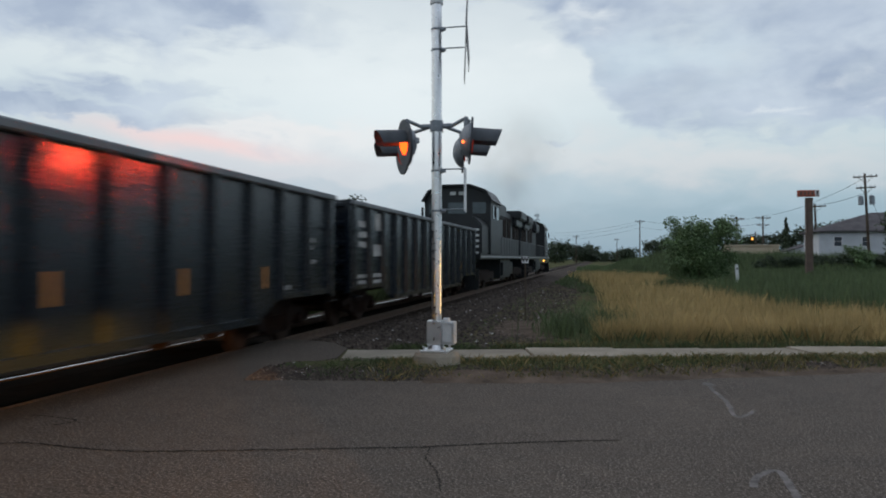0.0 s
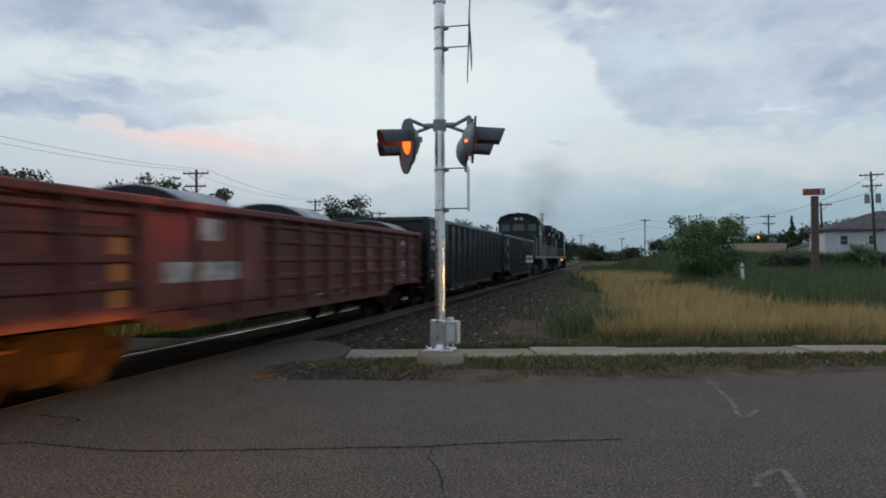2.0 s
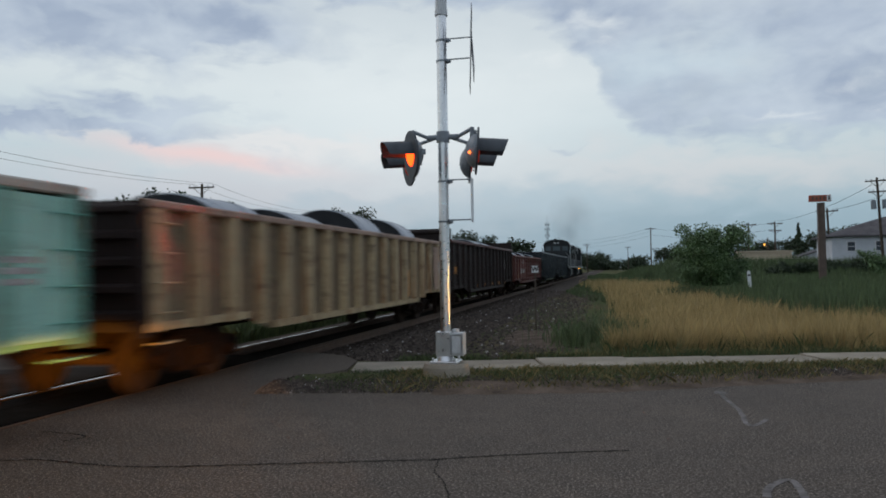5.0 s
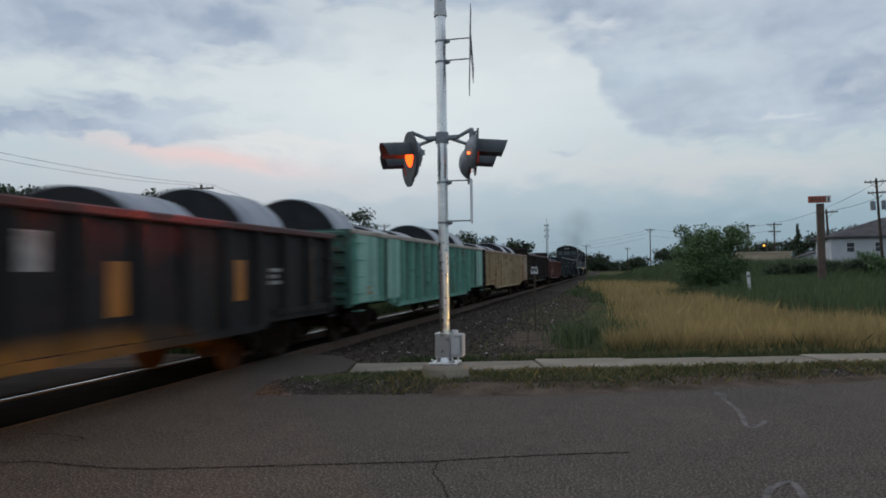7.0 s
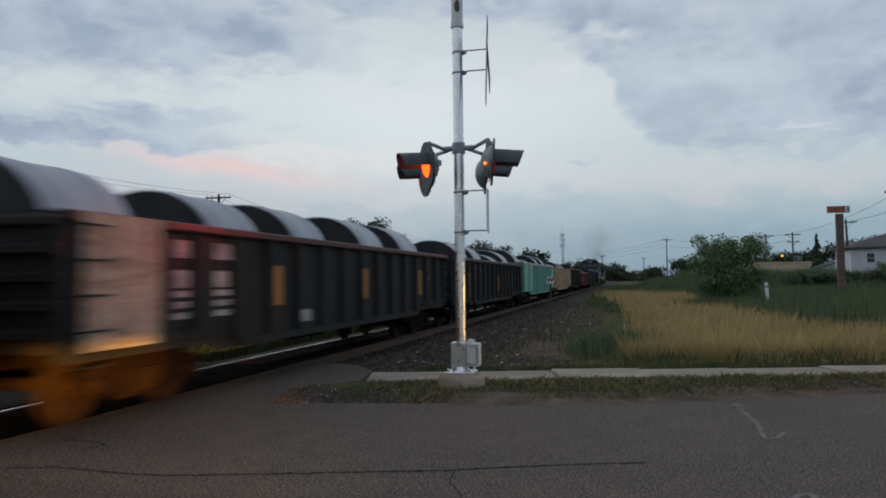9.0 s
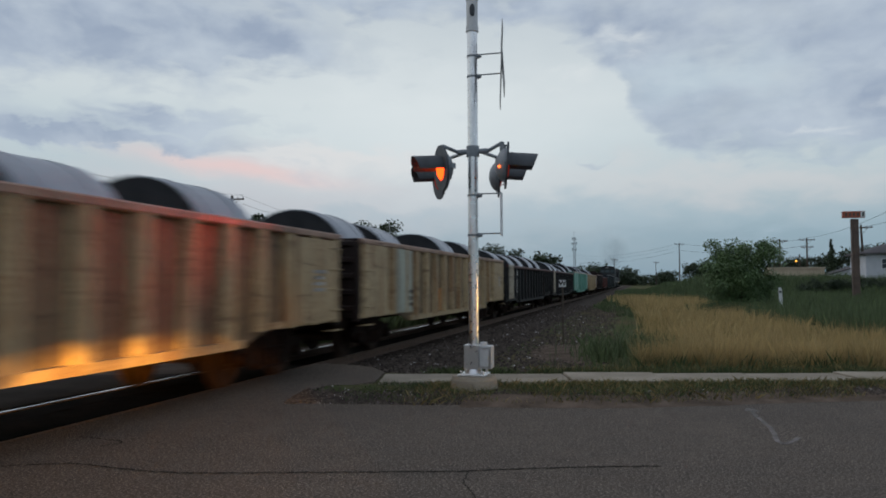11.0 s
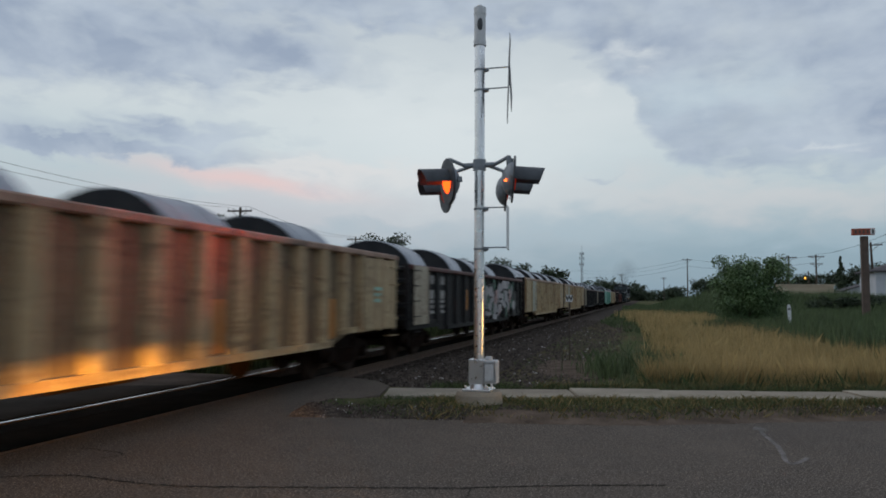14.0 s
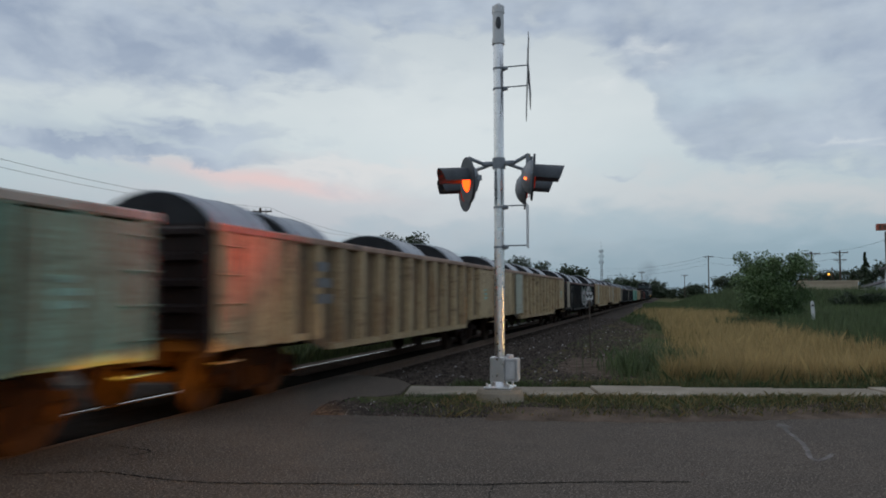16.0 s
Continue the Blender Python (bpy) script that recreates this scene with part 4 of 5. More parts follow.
def blades(name, n, place, tall, wide, lean, material, label, seed, swell=None):
    """Grass as one sheet of single blades: place(rng, n) gives the roots."""
    rng = np.random.default_rng(seed)
    x, y = place(rng, n)
    n = len(x)
    z = np.array([ground_height(a, b) for a, b in zip(x, y)]) - 0.02
    far = np.clip(y / 28.0, 0.8, 3.5)
    a = rng.uniform(0, 2 * np.pi, n)
    h = rng.uniform(tall[0], tall[1], n)
    if swell:
        h *= np.array([swell(c, d) for c, d in zip(x, y)])
    w = wide * far * rng.uniform(0.6, 1.3, n) / 2
    ux, uy = np.cos(a) * w, np.sin(a) * w
    lx, ly = rng.normal(0, lean, n) * h, rng.normal(0, lean, n) * h
    v = np.empty((n, 5, 3))
    v[:, 0] = np.stack([x - ux, y - uy, z], 1)
    v[:, 1] = np.stack([x + ux, y + uy, z], 1)
    v[:, 2] = np.stack([x + ux * 0.9 + lx * 0.35, y + uy * 0.9 + ly * 0.35, z + h * 0.6], 1)
    v[:, 3] = np.stack([x + lx, y + ly, z + h], 1)
    v[:, 4] = np.stack([x - ux * 0.9 + lx * 0.35, y - uy * 0.9 + ly * 0.35, z + h * 0.6], 1)
    me = bpy.data.meshes.new(name)
    me.from_pydata(v.reshape(-1, 3).tolist(), [], [tuple(range(5 * i, 5 * i + 5)) for i in range(n)])
    me.materials.append(material)
    return tagged(new(name, me), label, "grass", kind="stuff")


def patchy(x, y, s, seed, level):
    return np.array([noise.noise((a * s, b * s, seed)) for a, b in zip(x, y)]) > level


def field(x0, x1, y0, y1, power=2.0, test=None):
    def place(rng, n):
        y = y0 + (y1 - y0) * rng.random(n) ** power
        x = x0 + (x1 - x0) * rng.random(n)
        x = x * np.where(y > 20, y / 20, 1.0)
        if test is not None:
            keep = test(x, y)
            x, y = x[keep], y[keep]
        return x, y
    return place


def straw_test(x, y):
    n = np.array([noise.noise((a * 0.5, b * 0.3, 5)) for a, b in zip(x, y)])
    left = 0.9 - (y - 15) * 0.045 + n * 2.0
    green = (x > 5.2 + n * 1.2 + np.clip((24 - y) * 0.8, 0, 9)) & (y > 19 + n * 1.5)
    front = np.array([walk_far(a) for a in x]) + 1.5 + n * 0.8
    return (x > left) & (y > front) & ~green & (y < 80) & ~((x > 4.0) & (y > 40) & (y < 43) & (x < 6.4))


def sedge_test(x, y):
    n = np.array([noise.noise((a * 0.5, b * 0.3, 5)) for a, b in zip(x, y)])
    return (x > 5.0 + n * 1.2 + np.clip((24 - y) * 0.8, 0, 9)) & (y > 18.5 + n * 1.5)


def weed_test(x, y):
    n = np.array([noise.noise((a * 0.9, b * 0.45, 15)) for a, b in zip(x, y)])
    left = 0.9 - (y - 15) * 0.045
    return (x > left - 1.9 + 2.0 * n) & (x < left + 0.9) & (n > 0.05)


def bush_foot(rng, n):
    """Tall grass that hides the foot of the round bush."""
    x, y = rng.normal(4.9, 1.0, n), rng.uniform(39.0, 40.4, n)
    return x, y


def clump_place(rng, n):
    """Rank weeds in a loose clump beside the ballast."""
    x, y = rng.normal(-0.25, 0.55, n), rng.normal(18.6, 1.2, n)
    keep = patchy(x, y, 1.1, 52, -0.1)
    return x[keep], y[keep]


def strip(x0, x1, low, high):
    def place(rng, n):
        x = rng.uniform(x0, x1, n)
        u = rng.random(n)
        lo, hi = np.array([low(a) for a in x]), np.array([high(a) for a in x])
        y = lo + (hi - lo) * u
        keep = patchy(x, y, 1.3, 31, -0.25)
        return x[keep], y[keep]
    return place


def reed_swell(x, y):
    """The bank rises from its left end and waves along its top."""
    start = -0.4 + 0.012 * y
    return (0.25 + 0.75 * ease(start - 2.0, start + 7.0, x)) * (0.86 + 0.30 * noise.noise((x * 0.22, y * 0.06, 2))) * (0.45 + 0.55 * ease(70, 88, y))


def edge_side(rng, n):
    y = 24 + 170 * rng.random(n) ** 1.5
    x = -3.3 + np.abs(rng.normal(0, 1.5, n)) + 3.2 * np.clip((56 - y) / 22, 0, 1)
    keep = (y > 38) & patchy(x, y, 0.45, 41, -0.02) & (x < 2.5)
    return x[keep], y[keep]


def far_side(rng, n):
    y = 9.0 + 110 * rng.random(n) ** 2.2
    x = -9.5 - 28 * rng.random(n) ** 1.8
    keep = y > np.where(x > -16, 13.0, 12.0 + (x + 11.5) * 0.15)
    return x[keep], y[keep]


def build_grass():
    blades("straw_grass", 130000, field(-2, 14, 15.2, 80, 2.0, straw_test), (0.40, 0.88), 0.0115, 0.22, STRAW, "tall dry straw-coloured grass in the field", 1)
    blades("straw_understorey", 28000, field(-2, 14, 14.8, 60, 2.0, straw_test), (0.25, 0.6), 0.016, 0.3, TURF, "green shoots among the straw grass", 2)
    blades("sedge", 80000, field(1.0, 15, 18.5, 84, 1.6, sedge_test), (0.7, 1.15), 0.022, 0.16, SEDGE, "tall green sedge in the field", 3)
    blades("reeds", 40000, field(-0.6, 7.5, 70, 118, 1.0), (2.3, 3.4), 0.026, 0.12, SEDGE, "bank of tall green reeds beyond the straw", 4, reed_swell)
    blades("weeds", 900, field(-3, 2, 14.6, 34, 1.4, weed_test), (0.12, 0.45), 0.022, 0.35, SEDGE, "rank green weeds at the ballast edge", 5)
    blades("weed_clump", 3000, clump_place, (0.22, 0.72), 0.020, 0.32, SEDGE, "dark rank weeds in a clump beside the ballast", 11)
    blades("turf", 24000, strip(-3.6, 9.5, walk_far, lambda a: walk_far(a) + 2.2), (0.06, 0.20), 0.012, 0.4, TURF, "short green turf behind the sidewalk", 6)
    blades("bush_sedge", 3200, bush_foot, (0.55, 0.95), 0.02, 0.2, SEDGE, "tall green sedge round the foot of the bush", 14)
    blades("dry_turf", 9000, strip(-2.0, 9.5, lambda a: walk_far(a) + 0.2, lambda a: walk_far(a) + 2.4), (0.06, 0.26), 0.011, 0.45, DRY_TURF, "dead pale grass among the turf", 12)
    blades("verge_grass", 17000, strip(-3.75, 9.5, lambda a: road_edge(a) + 0.06, lambda a: walk_near(a) + 0.03), (0.03, 0.12), 0.010, 0.5, TURF, "short patchy verge grass between road and sidewalk", 7)
    blades("dry_verge_grass", 11000, strip(-3.0, 9.5, lambda a: road_edge(a) - 0.02, walk_near), (0.03, 0.15), 0.010, 0.6, DRY_TURF, "dry tufts in the verge", 8)
    blades("edge_grass", 9000, edge_side, (0.12, 0.36), 0.03, 0.3, SEDGE, "rough green grass along the ballast shoulder", 10)
    blades("far_grass", 60000, far_side, (0.25, 0.7), 0.035, 0.3, TURF, "green rough grass beyond the track", 9)


build_grass()


def build_dirt_patch():
    """Bare trodden dirt between the ballast and the field."""
    rnd = random.Random(17)
    bm = fresh()
    rim = []
    for i in range(40):
        a = 2 * math.pi * i / 40
        r = 1 + 0.35 * noise.noise((math.cos(a) * 1.6, math.sin(a) * 1.6, 3)) + rnd.uniform(-0.05, 0.05)
        x, y = -1.75 + 1.15 * r * math.cos(a), 20.4 + 2.7 * r * math.sin(a)
        rim.append(bm.verts.new((x, y, ground_height(x, y) + 0.012)))
    hub = bm.verts.new((-1.75, 20.4, ground_height(-1.75, 20.4) + 0.07))
    for i in range(40):
        bm.faces.new((rim[i], rim[(i + 1) % 40], hub))
    bmesh.ops.recalc_face_normals(bm, faces=bm.faces)
    single("dirt_patch", bm, DIRT, "bare trodden dirt beside the ballast", "dirt", "structure")


build_dirt_patch()


def stones(name, n, place, size, label, seed, material):
    rng = np.random.default_rng(seed)
    x, y = place(rng, n)
    shape = np.array([(1, 0, 0), (-0.3, 0.9, 0), (-0.8, -0.6, 0), (0.3, -0.9, 0.1), (0, 0.1, 0.75)])
    verts, faces = [], []
    for i in range(len(x)):
        s = rng.uniform(*size)
        a = rng.uniform(0, 6.28)
        r = np.array([[np.cos(a), -np.sin(a), 0], [np.sin(a), np.cos(a), 0], [0, 0, 1]])
        top = -0.19 if x[i] < -5.0 and y[i] > 13.1 else (-0.19 - (x[i] + 5.0) * 0.075 if x[i] < -3.2 and y[i] > 13.1 else ground_height(x[i], y[i]))
        p = shape * rng.uniform(0.7, 1.3, (5, 1)) @ r.T * s + (x[i], y[i], top)
        k = 5 * i
        verts += p.tolist()
        faces += [(k, k + 1, k + 4), (k + 1, k + 2, k + 4), (k + 2, k + 3, k + 4), (k + 3, k, k + 4)]
    me = bpy.data.meshes.new(name)
    me.from_pydata(verts, [], faces)
    me.materials.append(material)
    return tagged(new(name, me), label, "gravel", kind="stuff")


def ballast_place(rng, n):
    y = 13.2 + 45 * rng.random(n) ** 2.0
    return rng.uniform(-5.9, -1.2, n) + rng.normal(0, 0.3, n), y


def verge_place(rng, n):
    x = -4.45 + 10 * rng.random(n) ** 1.6
    return x, np.array([road_edge(a) + 0.02 for a in x]) + np.abs(rng.normal(0, 0.28, n))


stones("ballast_stones", 14000, ballast_place, (0.025, 0.065), "loose crushed stone on the ballast shoulder", 12, STONE)
stones("pale_stones", 420, ballast_place, (0.02, 0.055), "scattered pale stones on the ballast", 14, PALE_STONE)
stones("verge_pebbles", 1100, verge_place, (0.008, 0.024), "scattered pale pebbles at the road edge", 15, PALE_STONE)
stones("verge_gravel", 15000, verge_place, (0.008, 0.034), "scattered gravel at the road edge", 13, STONE)

# ---- the train ----
SPEED = 12.055
# gaps between the cars, metres along the track at the start, from the locomotives back
GAPS = [32.08, 14.72, -2.59, -19.51, -36.19, -53.1, -70.16, -86.33, -102.9, -119.6, -136.11, -152.93, -169.44, -185.68, -202.3]
rolling = []  # top-level things that travel with the train, with their place at the start
spinning = []  # wheelsets


def wheelset_mesh():
    bm = fresh()
    tube(bm, (-0.98, 0, 0), (0.98, 0, 0), 0.08, n=10)
    for s in (-1, 1):
        tube(bm, (s * 0.70, 0, 0), (s * 0.735, 0, 0), 0.465, n=28)
        tube(bm, (s * 0.735, 0, 0), (s * 0.80, 0, 0), 0.42, 0.41, n=28)
        tube(bm, (s * 0.80, 0, 0), (s * 0.835, 0, 0), 0.17, 0.14, n=14)
    return mesh_of("wheelset", bm, WHEEL, True)


WHEELSET = wheelset_mesh()


def side_frame_mesh():
    bm = fresh()
    outer = [(-1.16, 0.52), (-1.12, 0.60), (-0.72, 0.66), (-0.45, 0.78), (0.45, 0.78), (0.72, 0.66), (1.12, 0.60), (1.16, 0.52), (1.08, 0.40), (0.74, 0.42), (0.42, 0.22), (-0.42, 0.22), (-0.74, 0.42), (-1.08, 0.40)]
    prism(bm, outer, 0, -0.07, 0.07)
    for y in (-0.865, 0.865):
        tube(bm, (0, y, 0.42), (0.17, y, 0.42), 0.12, 0.10, 12)
    for y in (-0.16, 0, 0.16):
        tube(bm, (0.08, y, 0.28), (0.08, y, 0.55), 0.065, n=8)
    box(bm, (0.03, -0.36, 0.48), (0.16, 0.10, 0.46))
    box(bm, (0.03, 0.36, 0.48), (0.16, 0.10, 0.46))
    return mesh_of("side_frame", bm, IRON)


SIDE_FRAME = side_frame_mesh()


def truck(parent, y):
    bm = fresh()
    box(bm, (0, 0, 0.58), (2.1, 0.34, 0.26))
    tube(bm, (0, 0, 0.68), (0, 0, 0.86), 0.22, n=14)
    t = part("truck", bm, IRON, parent, "grimy cast truck bolster")
    t.location = (0, y, 0)
    piece("side_frame", SIDE_FRAME, t, pose(1.02, 0, 0))
    piece("side_frame", SIDE_FRAME, t, pose(-1.02, 0, 0, 0, 0, 180))
    for s in (-0.865, 0.865):
        spinning.append(piece("wheelset", WHEELSET, t, pose(0, s, 0.42)))
    return t


def coupler(parent, y, s):
    bm = fresh()
    box(bm, (0, y + s * 0.10, 0.86), (0.18, 0.70, 0.20))
    box(bm, (0.06, y + s * 0.50, 0.86), (0.16, 0.24, 0.28))
    box(bm, (-0.10, y + s * 0.44, 0.86), (0.12, 0.20, 0.26))
    tube(bm, (0.25, y + s * 0.1, 0.80), (0.2, y + s * 0.5, 0.55), 0.035, n=8)
    soften(bm, 0.015, 1)
    part("coupler", bm, IRON, parent, "rusty knuckle coupler with air hose")


RIB_CACHE = {}


def rung_mesh(paint):
    key = ("rung", paint.name)
    if key in RIB_CACHE:
        return RIB_CACHE[key]
    bm = fresh()
    tube(bm, (0.17, -0.2, 0), (0.17, 0.2, 0), 0.012, n=6)
    for y in (-0.2, 0.2):
        tube(bm, (0, y, 0), (0.17, y, 0), 0.010, n=5)
    RIB_CACHE[key] = mesh_of("rung", bm, paint)
    return RIB_CACHE[key]


def end_rib_mesh(paint, wx):
    key = ("end", paint.name)
    if key not in RIB_CACHE:
        bm = fresh()
        prism(bm, [(0, -0.07), (0.09, -0.035), (0.09, 0.035), (0, 0.07)], 0, -wx + 0.07, wx - 0.07)
        RIB_CACHE[key] = mesh_of("end_rib", bm, paint)
    return RIB_CACHE[key]


def rib_mesh(z0, z1, paint, wide, deep):
    key = (round(z0, 3), round(z1, 3), paint.name, wide, deep)
    if key not in RIB_CACHE:
        bm = fresh()
        w = wide / 2
        prism(bm, [(0, -w), (deep, -w * 0.6), (deep, w * 0.6), (0, w)], 2, z0, z1)
        RIB_CACHE[key] = mesh_of("side_rib", bm, paint)
    return RIB_CACHE[key]


def gondola(k, label, paint, top, ribs, chord=None, belly=True, wide=0.15, deep=0.10, bulkhead=0.0, sill=0.66, ends=None, panel=None):
    """One gondola between two gaps of the train; body in its own space, rail level at 0, front towards +y."""
    length = GAPS[k] - GAPS[k + 1]
    mid = (GAPS[k] + GAPS[k + 1]) / 2
    car = thing("gondola_car", label, "freight car", pose(TRACK_X, mid, 0), "freight cars of the train")
    rolling.append((car, mid))
    half, wx = length / 2 - 0.55, 1.43
    chord = chord or paint
    rise = 0.86
    for s in (-1, 1):
        bm = fresh()
        if belly:
            outline = [(-half, top), (-half, rise), (-half + 2.5, rise), (-half + 3.3, sill), (half - 3.3, sill), (half - 2.5, rise), (half, rise), (half, top)]
        else:
            outline = [(-half, top), (-half, sill + 0.1), (-half + 2.6, sill + 0.1), (-half + 2.8, sill), (half - 2.8, sill), (half - 2.6, sill + 0.1), (half, sill + 0.1), (half, top)]
        prism(bm, outline, 0, s * wx - 0.012, s * wx + 0.012)
        part("side_panel", bm, panel or paint, car)
        bm = fresh()
        box(bm, (s * (wx + 0.03), 0, top - 0.055), (0.20, 2 * half + 0.06, 0.11))
        soften(bm, 0.02, 1)
        part("top_rail", bm, chord, car)
        bm = fresh()
        box(bm, (s * (wx + 0.04), 0, (sill if belly else sill) + 0.055), (0.10, 2 * half - 6.7, 0.11))
        box(bm, (s * (wx + 0.03), -half + 1.25, 0.915), (0.08, 2.5, 0.10))
        box(bm, (s * (wx + 0.03), half - 1.25, 0.915), (0.08, 2.5, 0.10))
        part("side_sill", bm, paint, car)
        for i in range(ribs):
            y = -half + 0.18 + (2 * half - 0.36) * i / (ribs - 1)
            low = rise if abs(y) > half - 2.9 else sill + 0.1
            me = rib_mesh(low, top - 0.10, paint, wide, deep)
            piece("side_rib", me, car, pose(s * (wx + 0.012), y, 0, 0, 0, 0 if s > 0 else 180))
        # grab rungs at each corner
        for y in (-half + 0.28, half - 0.28):
            for n in range(5):
                if 0.72 + n * 0.36 < top - 0.1:
                    piece("rung", rung_mesh(paint), car, pose(s * wx, y, 0.72 + n * 0.36, 0, 0, 0 if s > 0 else 180))
    bm = fresh()
    box(bm, (0, 0, 1.0), (2 * wx - 0.03, 2 * half - 0.03, 0.10))
    part("floor_deck", bm, IRON, car)
    bm = fresh()
    box(bm, (0, 0, 0.80), (0.42, 2 * half + 0.3, 0.34))
    for y in (-half * 0.45, -half * 0.15, half * 0.15, half * 0.45):
        box(bm, (0, y, 0.88), (2 * wx - 0.05, 0.16, 0.16))
    tube(bm, (0.7, -1.2, 0.68), (0.7, 0.2, 0.68), 0.2, n=12)
    part("underframe", bm, IRON, car, "dark centre sill and brake gear")
    for s in (-1, 1):
        bm = fresh()
        z1 = top + bulkhead
        box(bm, (0, s * (half - 0.02), (z1 + 0.86) / 2), (2 * wx + 0.05, 0.03, z1 - 0.86))
        part("end_wall", bm, ends or paint, car)
        for n in range(5):
            z = 1.05 + n * (z1 - 1.15) / 4
            piece("end_rib", end_rib_mesh(ends or paint, wx), car, pose(0, s * (half - 0.005), z, 0, 0, 0 if s > 0 else 180))
        for x in (-wx, wx):
            bm = fresh()
            box(bm, (x, s * (half + 0.01), (z1 + 0.8) / 2), (0.12, 0.12, z1 - 0.8))
            part("corner_post", bm, ends or paint, car)
        coupler(car, s * half, s)
        truck(car, s * (half - 1.75))
    bm = fresh()
    tube(bm, (-0.55, -half - 0.16, top - 0.35), (-0.55, -half - 0.20, top - 0.35), 0.27, n=18)
    tube(bm, (-0.55, -half - 0.02, top - 0.35), (-0.55, -half - 0.18, top - 0.35), 0.03, n=8)
    part("brake_wheel", bm, IRON, car, "round iron hand-brake wheel")
    return car, half, wx


def plates(car, name, material, wx, rects, label="", proud=0.016):
    """Painted plates on the visible side: (y, z, width, height) each a part."""
    for y, z, w, h in rects:
        bm = fresh()
        box(bm, (wx + proud, y, z), (0.006, w, h))
        part(name, bm, material, car, label)


def bars(car, wx, y, z, lines, tall, wide, rnd, name="stencil", material=None, proud=0.016):
    """Rows of unreadable white stencilling as plain bars."""
    for n in range(lines):
        bm = fresh()
        w = wide * rnd.uniform(0.6, 1.0)
        box(bm, (wx + proud, y - (wide - w) / 2, z - n * tall * 1.7), (0.006, w, tall))
        part(name, bm, material or STENCIL, car)


COVER_RND = random.Random(11)


def covers(k, top, spots, tall=1.0):
    """Rounded steel coil covers standing in a gondola, each a thing of its own; spots: where their trailing ends stand along the train."""
    for rear in spots:
        y = rear + 0.72
        h = tall * COVER_RND.uniform(0.90, 1.04)
        long = COVER_RND.uniform(1.35, 1.55)
        cover = thing("coil_cover", "domed galvanised steel coil cover with a black end", "coil cover", pose(TRACK_X, y, 0), "coil covers in the gondolas")
        rolling.append((cover, y))
        r = 1.16
        arc = [(r * math.cos(a), 1.9 + (top + h * 0.72 - 1.9) * max(0.0, math.sin(a)) ** 0.82) for a in [math.pi * i / 20 for i in range(21)]]
        outline = [(r, 1.05)] + arc + [(-r, 1.05)]
        bm = fresh()
        prism(bm, outline, 1, -long / 2 + 0.012, long / 2)
        part("hood", bm, HOOD_TOP, cover, "", True)
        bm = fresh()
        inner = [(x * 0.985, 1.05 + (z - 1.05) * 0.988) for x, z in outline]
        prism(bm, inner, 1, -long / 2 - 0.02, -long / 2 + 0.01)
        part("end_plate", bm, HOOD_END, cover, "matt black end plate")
        for s in (-0.30, 0.30):
            bm = fresh()
            band = [(x * 1.008, 1.05 + (z - 1.05) * 1.006) for x, z in outline]
            prism(bm, band, 1, s * long - 0.03, s * long + 0.03)
            part("band", bm, HOOD_TOP, cover, "raised stiffening band")


P_BLACK = wagon_paint("black_wagon_paint", (0.005, 0.008, 0.013), amount=0.15, rough=0.21, dirt=(0.010, 0.010, 0.011), rust=(0.02, 0.013, 0.011), gloss=0.40, relief=0.025)
P_LOCO = wagon_paint("black_locomotive_paint", (0.015, 0.0175, 0.020), amount=0.3, rough=0.40, dirt=(0.022, 0.021, 0.020), rust=(0.03, 0.022, 0.018), gloss=0.28, relief=0.05)
P_BLACK_RAIL = worn("worn_grey_rail_edge", (0.10, 0.11, 0.12), (0.17, 0.18, 0.19), 2, 0.55)
P_RED = wagon_paint("oxide_red_paint", (0.088, 0.024, 0.019), amount=0.5)
P_RED_RAIL = wagon_paint("oxide_red_rail", (0.125, 0.032, 0.025), amount=0.3)
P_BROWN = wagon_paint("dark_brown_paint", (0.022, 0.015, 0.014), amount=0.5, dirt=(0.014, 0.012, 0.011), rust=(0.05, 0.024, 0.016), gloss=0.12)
P_BROWN_RAIL = wagon_paint("maroon_rail", (0.085, 0.031, 0.029), amount=0.4)
P_CREAM = wagon_paint("cream_wagon_paint", (0.42, 0.32, 0.185), amount=0.95, dirt=(0.15, 0.105, 0.065), rust=(0.19, 0.085, 0.035))
P_CREAM_RAIL = wagon_paint("rusty_cream_rail", (0.36, 0.23, 0.17), amount=0.9)
P_CREAM_PALE = wagon_paint("pale_repaint", (0.34, 0.36, 0.30), amount=0.7, dirt=(0.22, 0.21, 0.16))
P_TEAL = wagon_paint("faded_teal_paint", (0.12, 0.31, 0.245), amount=0.65, dirt=(0.06, 0.10, 0.08))
# rusted, grimy panel paints with the shade between the ribs put into their colour
P_CREAM_SHADE = wagon_paint("shaded_grimy_cream", (0.155, 0.112, 0.064), amount=0.95, dirt=(0.06, 0.044, 0.030), rust=(0.12, 0.05, 0.024))
P_TEAL_SHADE = wagon_paint("shaded_grimy_teal", (0.048, 0.135, 0.108), amount=0.9, dirt=(0.035, 0.06, 0.05))
P_TEAL_PALE = wagon_paint("pale_teal_paint", (0.24, 0.44, 0.37), amount=0.5, dirt=(0.12, 0.18, 0.15))
P_TEAL_RAIL = wagon_paint("pinkish_worn_rail", (0.42, 0.36, 0.31), amount=0.6)
P_SLATE = wagon_paint("slate_wagon_paint", (0.019, 0.019, 0.020), amount=0.45, dirt=(0.016, 0.014, 0.013), rust=(0.05, 0.026, 0.018), gloss=0.12)
